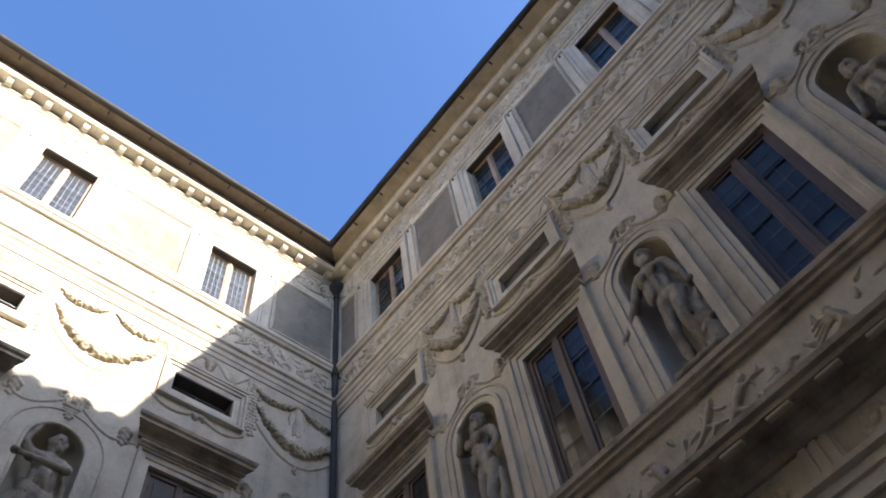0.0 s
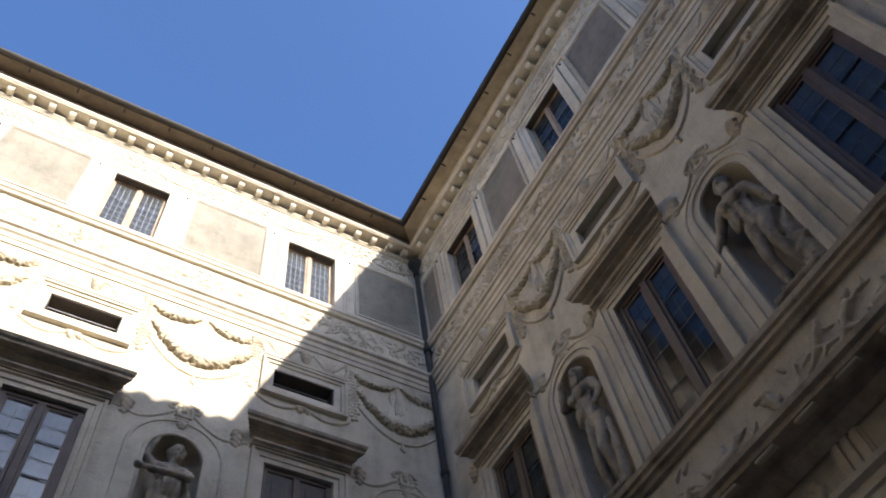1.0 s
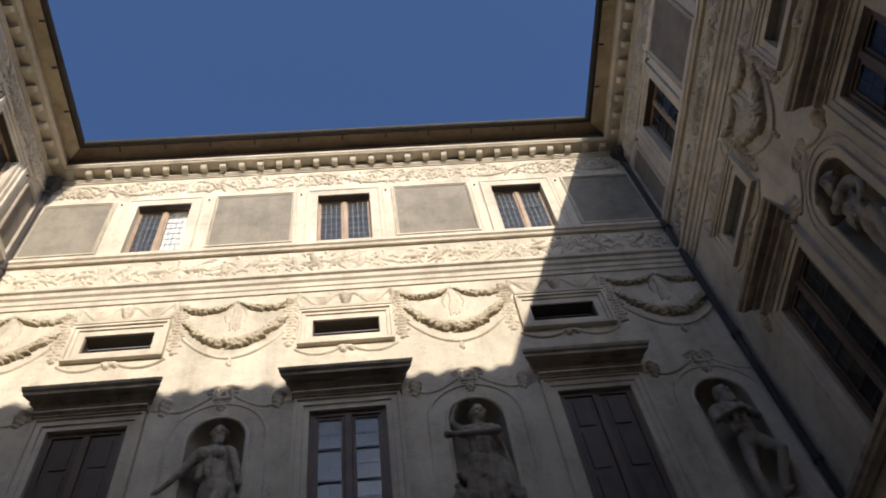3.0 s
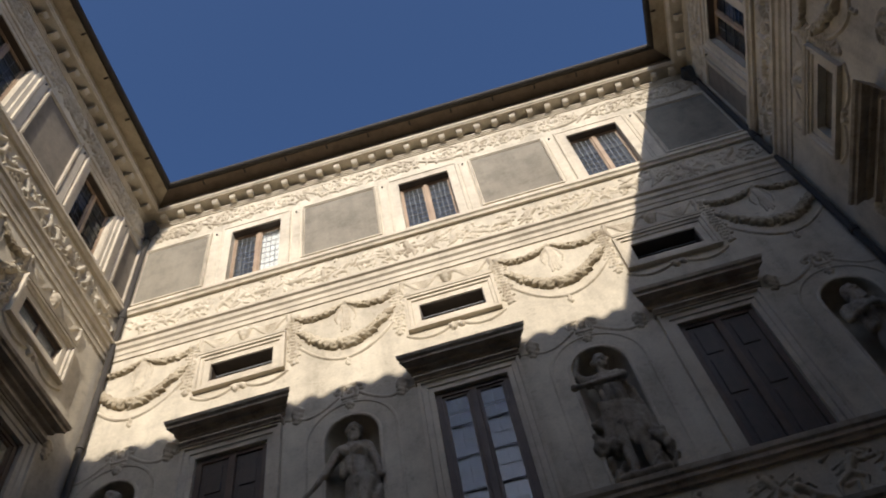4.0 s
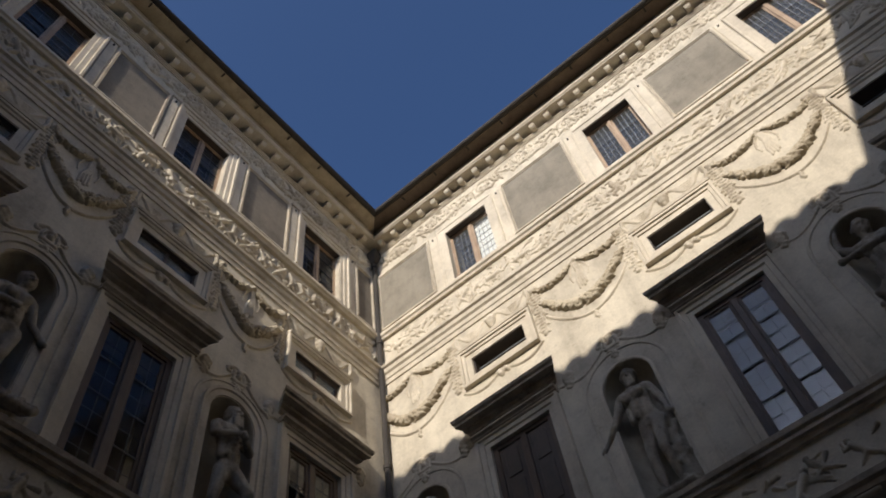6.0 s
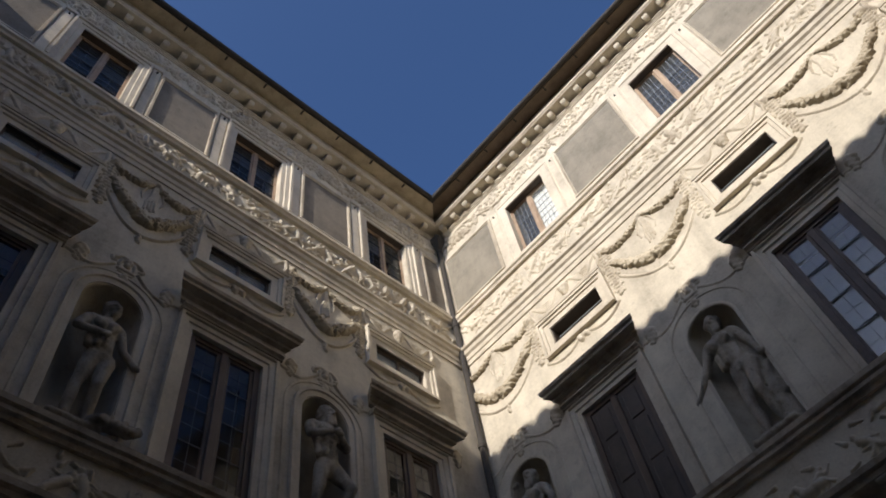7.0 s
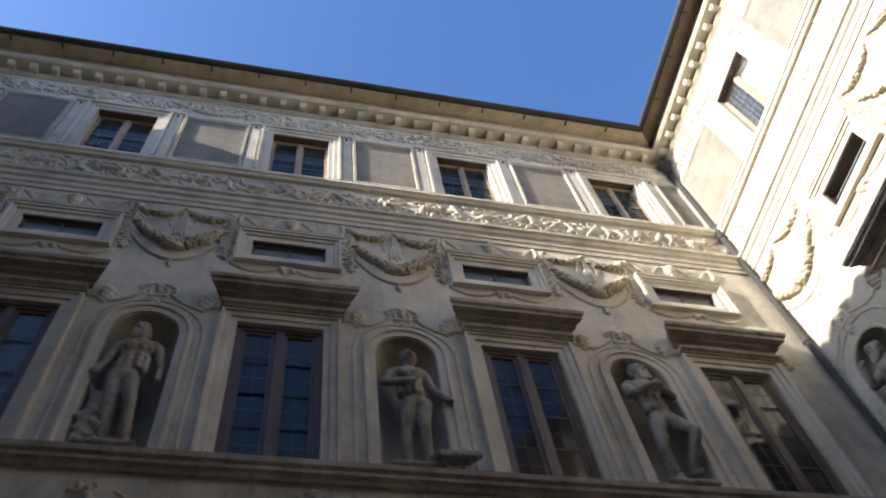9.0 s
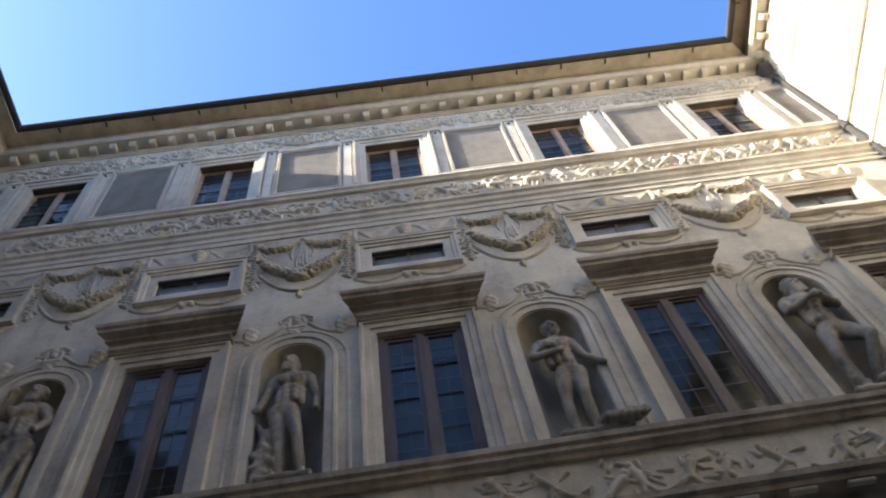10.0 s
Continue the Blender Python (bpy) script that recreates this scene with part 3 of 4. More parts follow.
def upper_window(rnd, lattice):
    text = "two-light lattice-leaded window in brown timber with a cream surround" if lattice else "two-light window with iron bars in brown timber and cream surround"
    w = tagged(new("upper_window", None), text, "window", "upper windows", "structure")
    edge = [(0, -0.01), (0, 0.03), (0.20, 0.032), (0.215, 0.05), (0.25, 0.05), (0.255, -0.01)] if lattice else [(0, -0.01), (0, 0.02), (0.10, 0.024), (0.11, 0.05), (0.21, 0.055), (0.22, 0.095), (0.27, 0.095), (0.275, -0.01)]
    part("window_surround", sweep("window_surround", rect(-W_UP, W_UP, Z_UP0 - 0.06, Z_UP1), edge, CARVED), w)
    proud = 0.018 if lattice else 0.055
    for sg in (-1, 1):
        a, b = sorted((sg * 0.91, sg * 1.10))
        strip = part("pilaster_strip", bevelled("pilaster_strip", CARVED, a, b, -proud, 0.01, Z_UP0 - 0.06, Z_UP1 + 0.22), w)
        part("peg", boxes("peg", IRON, ((a + b) / 2 - 0.018, (a + b) / 2 + 0.018, -proud - 0.04, -proud + 0.005, Z_UP1 + 0.06, Z_UP1 + 0.096)), strip, "small dark iron peg")
        if not lattice:
            part("capital", bevelled("capital", CARVED, a - 0.03, b + 0.03, -0.09, 0.01, Z_UP1 + 0.223, Z_UP1 + 0.32), strip)
    part("window_sill", bevelled("window_sill", CARVED, -W_UP + 0.003, W_UP - 0.003, -0.03, 0.26, Z_UP0 - 0.06, Z_UP0 + 0.01), w)
    y = 0.17
    part("window_frame", boxes("window_frame", TIMBER, (-W_UP, -W_UP + 0.03, y - 0.02, y + 0.06, Z_UP0 + 0.012, Z_UP1), (W_UP - 0.03, W_UP, y - 0.02, y + 0.06, Z_UP0 + 0.012, Z_UP1),
                               (-W_UP + 0.03, W_UP - 0.03, y - 0.02, y + 0.06, Z_UP1 - 0.05, Z_UP1), (-W_UP + 0.03, W_UP - 0.03, y - 0.02, y + 0.06, Z_UP0 + 0.012, Z_UP0 + 0.06)), w)
    # dark brown strip over the reveal's top, on every upper window
    part("head_strip", boxes("head_strip", SHUTTER, (-W_UP + 0.002, W_UP - 0.002, 0.006, y - 0.022, Z_UP1 - 0.02, Z_UP1 - 0.002)), w, "dark brown strip under the lintel")
    part("mullion", bevelled("mullion", TIMBER, -0.042, 0.042, y - 0.03, y + 0.06, Z_UP0 + 0.062, Z_UP1 - 0.052), w)
    for x0, x1 in ((-W_UP + 0.032, -0.044), (0.044, W_UP - 0.032)):
        casement(w, x0, x1, Z_UP0 + 0.062, Z_UP1 - 0.052, y, 4 if lattice else 2, 8, 0 if lattice else 3, rnd, rnd.uniform(-0.004, 0.004), None, None if lattice else GLASS)
    return w


def mezzanine_window(rnd, kind):
    text = {"deep": "low dark mezzanine window in a wide cream moulded frame", "glass": "low glazed mezzanine window in a wide cream moulded frame",
            "blind": "low blind mezzanine window filled with grey render"}[kind]
    w = tagged(new("mezzanine_window", None), text, "window", "mezzanine windows", "structure")
    part("window_surround", sweep("window_surround", rect(-W_MZ, W_MZ, Z_MZ0, Z_MZ1), [(0, -0.01), (0, 0.02), (0.13, 0.025), (0.14, 0.055), (0.20, 0.06), (0.21, 0.095), (0.26, 0.095), (0.265, -0.01)], CARVED, True), w)
    part("window_hood", run("window_hood", [(-0.01, Z_MZ1 + 0.27), (0.11, Z_MZ1 + 0.27), (0.13, Z_MZ1 + 0.33), (-0.01, Z_MZ1 + 0.35)], -0.885, 0.885, CARVED, False), w)
    if kind == "blind":
        part("infill", boxes("infill", INFILL, (-W_MZ + 0.001, W_MZ - 0.001, 0.13, 0.3, Z_MZ0 + 0.001, Z_MZ1 - 0.001)), w, "dark grey rendered infill")
        return w
    y = 0.3 if kind == "deep" else 0.07
    part("window_frame", boxes("window_frame", DARKWOOD, (-W_MZ, -W_MZ + 0.04, y, y + 0.06, Z_MZ0, Z_MZ1), (W_MZ - 0.04, W_MZ, y, y + 0.06, Z_MZ0, Z_MZ1),
                               (-W_MZ + 0.04, W_MZ - 0.04, y, y + 0.06, Z_MZ0, Z_MZ0 + 0.04), (-W_MZ + 0.04, W_MZ - 0.04, y, y + 0.06, Z_MZ1 - 0.04, Z_MZ1), (-0.025, 0.025, y, y + 0.06, Z_MZ0 + 0.04, Z_MZ1 - 0.04)), w)
    # dark brown strip over the reveal's top
    part("head_strip", boxes("head_strip", SHUTTER, (-W_MZ + 0.002, W_MZ - 0.002, 0.006, y - 0.004, Z_MZ1 - 0.02, Z_MZ1 - 0.002)), w, "dark brown strip under the lintel")
    if kind == "deep":
        for a, b in ((-W_MZ + 0.002, -W_MZ + 0.02), (W_MZ - 0.02, W_MZ - 0.002)):
            # dark brown strips over the reveal's two sides
            part("side_strip", boxes("side_strip", SHUTTER, (a, b, 0.03, y - 0.004, Z_MZ0 + 0.002, Z_MZ1 - 0.022)), w)
        for k in range(3):
            z = Z_MZ0 + 0.09 + 0.13 * k
            part("grille_bar", boxes("grille_bar", LEAD, (-W_MZ + 0.022, W_MZ - 0.022, 0.2, 0.216, z - 0.011, z + 0.011)), w)
    for x0, x1 in ((-W_MZ + 0.04, -0.025), (0.025, W_MZ - 0.04)):
        pane = part("pane", pane_mesh(x0, x1, Z_MZ0 + 0.04, Z_MZ1 - 0.04, y + 0.03, 0.0, rnd, SHEEN_GLASS if kind == "glass" else GLASS), w)
        pane.visible_shadow = False
    return w


def main_window(rnd, shut, glass=None):
    text = "tall window with closed dark timber shutters under a stone hood" if shut else "tall two-leaf leaded window in brown timber under a stone hood"
    w = tagged(new("main_window", None), text, "window", "main floor windows", "structure")
    path = rect(-W_MN, W_MN, Z_MN0, Z_MN1)
    part("window_surround", sweep("window_surround", path, [(0, -0.01), (0, 0.018), (0.09, 0.022), (0.10, 0.05), (0.19, 0.055), (0.20, 0.09), (0.255, 0.095), (0.26, -0.01)], CARVED), w)
    part("lintel_moulding", run("lintel_moulding", [(-0.01, 11.775), (0.12, 11.775), (0.13, 11.80), (0.18, 11.83), (0.18, 11.87), (-0.01, 11.885)], -0.915, 0.915, TRAVERTINE, False), w)
    hood = [(-0.01, 12.00), (0.08, 12.00), (0.10, 12.04), (0.18, 12.06), (0.19, 12.10), (0.32, 12.115), (0.33, 12.165), (0.37, 12.19), (0.39, 12.25), (-0.01, 12.30)]
    v, f, n_ = [], [], len(hood)
    for sg in (-1, 1):
        v += [(sg * (0.915 + 0.58 * max(0, d)), -d, z) for d, z in hood]
    f = [[j, (j + 1) % n_, n_ + (j + 1) % n_, n_ + j] for j in range(n_)] + [list(range(n_)), list(range(n_, 2 * n_))]
    part("window_hood", mesh_of("window_hood", v, f, TRAVERTINE), w, "dark weathered projecting stone hood")
    for sg in (-1, 1):
        part("hood_drop", relief("hood_drop", sg * 1.15 - 0.16, sg * 1.15 + 0.16, 11.55, 12.12, 0.02,
                                 [(sg * 1.15 + 0.05 * math.sin(k * 2.1), 12.02 - 0.035 * k, 0.085 - 0.006 * k) for k in range(10)], RELIEF), w)
    y = 0.09
    part("window_frame", boxes("window_frame", DARKWOOD, (-W_MN, -W_MN + 0.10, y - 0.03, y + 0.07, Z_MN0, Z_MN1), (W_MN - 0.10, W_MN, y - 0.03, y + 0.07, Z_MN0, Z_MN1),
                               (-W_MN + 0.10, W_MN - 0.10, y - 0.03, y + 0.07, Z_MN1 - 0.09, Z_MN1), (-W_MN + 0.10, W_MN - 0.10, y - 0.03, y + 0.07, Z_MN0, Z_MN0 + 0.05)), w)
    part("mullion", bevelled("mullion", DARKWOOD, -0.065, 0.065, y - 0.04, y + 0.06, Z_MN0 + 0.052, Z_MN1 - 0.092), w)
    for sg in (-1, 1):
        x0, x1 = sorted((sg * 0.067, sg * (W_MN - 0.102)))
        if shut:
            leaf = part("shutter", bevelled("shutter", SHUTTER, x0, x1, y + 0.0, y + 0.05, Z_MN0 + 0.052, Z_MN1 - 0.092), w, "dark brown closed shutter leaf")
            for z0, z1 in ((Z_MN0 + 0.15, 9.75), (9.87, 10.65), (10.77, Z_MN1 - 0.19)):
                part("panel", bevelled("panel", SHUTTER, x0 + 0.09, x1 - 0.09, y - 0.02, y + 0.01, z0, z1), leaf)
        else:
            casement(w, x0, x1, Z_MN0 + 0.052, Z_MN1 - 0.092, y, 2, 8, 3, rnd, rnd.uniform(-0.006, 0.006), DARKWOOD, glass)
    return w


rnd = random.Random(5)
protos = {"up": {True: upper_window(rnd, True), False: upper_window(rnd, False)}, "mz": {"north": mezzanine_window(rnd, "deep"), "east": mezzanine_window(rnd, "blind"), "west": mezzanine_window(rnd, "glass")}, "mn": [main_window(rnd, False), main_window(rnd, False)], "shut": main_window(rnd, True), "sky": main_window(rnd, False, BRIGHT_GLASS)}
used = set()


def place(proto, m):
    if proto.name in used:
        return copy_thing(proto, m)
    used.add(proto.name)
    proto.matrix_basis = m
    return proto


for side, (m, x0, x1, n, w) in BASE.items():
    for i, u in enumerate(bays(side)):
        at = m @ pose(u, 0, 0)
        place(protos["up"][side == "north"], at)
        if side == "north" and i == 0:
            blind = tagged(new("window_blind", boxes("window_blind", LINEN, (0.06, W_UP - 0.05, 0.27, 0.285, Z_UP0 + 0.05, Z_UP1 - 0.06))), "white linen blind drawn behind one window light", "blind")
            blind.matrix_world = at
        place(protos["mz"].get(side, protos["mz"]["north"]), at)
        place(protos["mn"][i % 2] if side != "north" else protos["sky" if i == 1 else "shut"], at)


# ---- blind panels between the upper windows ----
def blind_panel(a, b, field):
    p = tagged(new("blind_panel", None), "flat grey rendered panel in a cream beaded frame" if field == GREY else "flat brownish grey rendered panel in a cream beaded frame", "wall panel", "upper panels", "structure")
    z0, z1 = 16.82, 19.03
    part("render_field", boxes("render_field", field, (a + 0.05, b - 0.05, -0.012, 0.01, z0 + 0.05, z1 - 0.05)), p, "patchy grey render")
    part("panel_frame", sweep("panel_frame", rect(a + 0.05, b - 0.05, z0 + 0.05, z1 - 0.05), [(0, -0.01), (0, 0.03), (0.025, 0.04), (0.03, 0.06), (0.07, 0.06), (0.08, -0.01)], CARVED, True), p)
    v, f = [], []
    for x in (a + 0.02, b - 0.02):
        k = int((z1 - z0 - 0.15) / 0.085)
        for i in range(k):
            z = z0 + 0.08 + i * 0.085
            box_data(v, f, x - 0.022, x + 0.022, -0.075, -0.05, z, z + 0.05)
    part("beading", mesh_of("beading", v, f, CARVED), p)
    return p


for side, (m, x0, x1, n, w) in BASE.items():
    bs = bays(side)
    inner = [(q + 1.165, q + w - 1.165) for q in bs[:-1]]
    field = GREY if n == 3 else BROWN
    pan = blind_panel(-(w / 2 - 1.165), w / 2 - 1.165, field)
    for i, (a, b) in enumerate(inner):
        at = m @ pose((a + b) / 2, 0, 0)
        if i:
            copy_thing(pan, at)
        else:
            pan.matrix_basis = at
    for a, b in ((x0 + 0.14, bs[0] - 1.165), (bs[-1] + 1.165, x1 - 0.14)):
        blind_panel(a, b, field).matrix_basis = m


# ---- garlands and swags between the mezzanine windows ----
def beads(path, r_mid, r_end, rnd, size):
    """Overlapping pointed leaves and fruit laid along a hanging path, thickest in its middle."""
    out, n = [], len(path)
    for i in range(n * (9 if r_mid > 0.1 else 8)):
        t = rnd.random() * (n - 1)
        k = int(t)
        dx, dz = path[k + 1][0] - path[k][0], path[k + 1][1] - path[k][1]
        x, z = path[k][0] + dx * (t - k), path[k][1] + dz * (t - k)
        r = r_end + (r_mid - r_end) * math.sin(math.pi * t / (n - 1)) ** 0.7
        a, q = rnd.uniform(0, 6.3), rnd.uniform(0, 1) ** 0.5 * r
        x, z = x + q * math.cos(a), z + q * math.sin(a)
        rise = 0.75 * math.sqrt(max(0, r * r - q * q)) + rnd.uniform(0, 0.02)
        if rnd.random() < 0.3:
            out.append((x, z, size * rnd.uniform(0.75, 1.1), rise))
            continue
        way = math.atan2(dz, dx) + (math.pi if t < (n - 1) / 2 else 0) + rnd.uniform(-0.75, 0.75)
        for m, c in enumerate((1.0, 0.85, 0.6, 0.35)):
            out.append((x + size * 0.75 * m * math.cos(way), z + size * 0.75 * m * math.sin(way), size * 0.8 * c, rise))
    return out


def garland_meshes(half, seed):
    r = random.Random(seed)
    h = half - 0.08
    lo, hi = -half - 0.12, half + 0.12
    mk = lambda nm, st, lift: relief(nm, lo, hi, 12.7, 14.9, 0.012 if nm in ("garland", "upper_swag") else 0.018, st, FRUIT if nm in ("garland", "upper_swag") else RELIEF, lift * (0.7 if half > 1 else 1.0))
    big = beads(hang(-h * 0.86, h * 0.86, 14.08, 14.08, 0.62, 26, 2.0 if half > 1 else 1.4), 0.108, 0.045, r, 0.046)
    out = [("garland", mk("garland", big, 1.25), "thick hanging swag of stucco fruit and leaves"),
           ("ribbon", mk("ribbon", stroke(hang(-h * 0.9, h * 0.9, 13.72, 13.72, 0.66, 20), 0.028, 0.028), 1.2), ""),
           ("drop", mk("drop", [(0.02 * math.sin(k * 2), 13.02 - 0.04 * k, 0.035) for k in range(5)], 1.2), "")]
    cloth = []
    for k in range(4):
        x = -0.06 + 0.04 * k
        cloth += stroke([(x * 0.6, 14.62), (x * 0.8 + 0.02, 14.35), (x * 1.3 - 0.01, 14.1), (x * 1.4, 13.86 + 0.05 * (k % 2))], 0.026, 0.02)
    for sg in (-1, 1):
        cloth += stroke([(sg * 0.03, 14.66), (sg * 0.15, 14.52), (sg * 0.21, 14.30), (sg * 0.17, 14.12)], 0.026, 0.012)
    cloth += [(0, 14.72, 0.07), (-0.09, 14.64, 0.045), (0.09, 14.64, 0.045), (-0.05, 14.68, 0.05), (0.05, 14.68, 0.05)]
    out.append(("hanging_cloth", mk("hanging_cloth", cloth, 1.3), ""))
    for sg in (-1, 1):
        small = beads(hang(sg * h, sg * 0.08, 14.62, 14.66, 0.17, 12), 0.075, 0.035, r, 0.032)
        out.append(("upper_swag", mk("upper_swag", small, 1.25), ""))
        ends = [(sg * h, 14.66, 0.085), (sg * h - 0.06, 14.72, 0.05), (sg * h + 0.06, 14.72, 0.05)]
        for k in range(15):
            z, wide = 14.58 - 0.092 * k, 0.15 - 0.006 * k + 0.03 * math.sin(k * 1.7)
            ends += [(sg * h + r.uniform(-0.02, 0.02), z, 0.042)]
            for side_ in (-1, 1):
                tip = (sg * h + side_ * wide, z + r.uniform(-0.08, 0.05))
                ends += stroke([(sg * h, z), (sg * h + side_ * wide * 0.6, z + 0.04), tip], 0.036, 0.016) + [(*tip, 0.028)]
        ends = [(min(hi - 0.02, max(lo + 0.02, x)), z, q) for x, z, q in ends]
        out.append(("end_ornament", mk("end_ornament", ends, 1.2), ""))
    return out


def swag_meshes(seed):
    r = random.Random(seed)
    mk = lambda nm, st: relief(nm, -1.1, 1.1, 12.85, 14.91, 0.02, st, RELIEF, 1.0)
    out = []
    for sg in (-1, 1):
        top = []
        for k in range(5):
            top += stroke(hang(sg * (0.90 - 0.03 * k), sg * (0.14 + 0.02 * k), 14.82 - 0.02 * k, 14.78, 0.10 + 0.05 * k), 0.022, 0.018)
        top += stroke([(sg * 0.90, 14.82), (sg * 0.93, 14.62), (sg * 0.87, 14.42)], 0.05, 0.03)
        out.append(("drapery", mk("drapery", top), ""))
        out.append(("lower_ribbon", mk("lower_ribbon", stroke(hang(sg * 0.93, sg * 0.1, 13.16, 13.14, 0.17), 0.028, 0.028)), ""))
    vase = [(0, 14.66, 0.12), (0, 14.58, 0.10), (0, 14.48, 0.06), (0, 14.78, 0.07), (-0.1, 14.76, 0.05), (0.1, 14.76, 0.05)]
    mask = [(r.uniform(-0.14, 0.14), 13.09 + r.uniform(-0.05, 0.06), r.uniform(0.035, 0.06)) for _ in range(14)]
    return out + [("vase", mk("vase", vase), ""), ("mask_boss", mk("mask_boss", mask), "")]


def ornament(name, meshes, label, category, group):
    o = tagged(new(name, None), label, category, group)
    for nm, me, lb in meshes:
        part(nm, me, o, lb)
    return o


swag = ornament("window_swag", swag_meshes(3), "cream stucco drapery and vase framing the mezzanine window", "swag", "swags at mezzanine windows")
fest = {3: ornament("festoon", garland_meshes(1.11, 11), "cream stucco garland with ribbons and end ornaments", "garland", "garlands below the string course"),
        5: ornament("festoon", garland_meshes(0.88, 12), "cream stucco garland with ribbons and end ornaments", "garland", "garlands below the string course")}
for side, (m, x0, x1, n, w) in BASE.items():
    for u in bays(side):
        place(swag, m @ pose(u, 0, 0))
    for u in niches(side):
        place(fest[n], m @ pose(u, 0, 0))


# ---- niche surrounds, crowns and statues ----
def niche_surround(half, plain):
    s = tagged(new("niche_surround", None), "cream moulded arch round a statue niche with a cartouche crown", "niche surround", "niche surrounds", "structure")
    n = 18

    def arch(r, z0=N_Z0 - 0.1):
        return [(-r, z0)] + [(-r * math.cos(math.pi * i / n), N_SPRING + r * math.sin(math.pi * i / n)) for i in range(n + 1)] + [(r, z0)]
    part("inner_band", sweep("inner_band", arch(N_R + 0.012), [(0, -0.01), (0, 0.012), (0.04, 0.014), (0.05, -0.01)] if plain else [(0, -0.01), (0, 0.025), (0.10, 0.03), (0.115, 0.06), (0.165, 0.06), (0.175, -0.01)], CARVED), s)
    part("outer_band", sweep("outer_band", arch(N_R + 0.29), [(0, -0.01), (0.015, 0.02), (0.05, 0.022), (0.07, -0.01)], STUCCO), s)
    r = random.Random(4)
    crown = stroke([(-0.20, 12.25), (-0.12, 12.31), (0, 12.29), (0.12, 12.31), (0.20, 12.25)], 0.045, 0.045)
    for sg in (-1, 1):
        crown += stroke([(sg * 0.20, 12.25), (sg * 0.26, 12.20), (sg * 0.24, 12.14), (sg * 0.19, 12.15)], 0.036, 0.024)
        crown += stroke([(sg * 0.10, 12.22), (sg * 0.13, 12.10), (sg * 0.10, 12.02)], 0.03, 0.022)
    crown += [(0, 12.22, 0.07), (0, 12.14, 0.055)]
    crown += stroke([(-0.12, 12.0), (0.12, 12.0)], 0.034, 0.034) + stroke([(-0.10, 11.92), (0.10, 11.92)], 0.03, 0.03)
    crown += [(0, 11.84, 0.06), (-0.05, 11.80, 0.04), (0.05, 11.80, 0.04), (0, 11.74, 0.045)]
    part("cartouche", relief("cartouche", -0.4, 0.4, 11.7, 12.5, 0.018, crown, RELIEF, 0.55 if plain else 0.75), s)
    for sg in (-1, 1):
        rib = stroke([(sg * (0.2 + (half - 0.2) * t), 12.05 - 0.38 * math.sin(min(1, t * 1.25) * math.pi * 0.62) + 0.14 * t) for t in [i / 14 for i in range(15)]], 0.03, 0.022)
        part("ribbon", relief("ribbon", -half - 0.1, half + 0.1, 11.5, 12.3, 0.018, rib, RELIEF, 0.5 if plain else 1.1), s)
    return s


def unit_ball():
    bm = bmesh.new()
    bmesh.ops.create_icosphere(bm, subdivisions=2, radius=1)
    v, f = np.array([q.co for q in bm.verts]), np.array([[q.index for q in p.verts] for p in bm.faces])
    bm.free()
    return v, f


BALL_V, BALL_F = unit_ball()


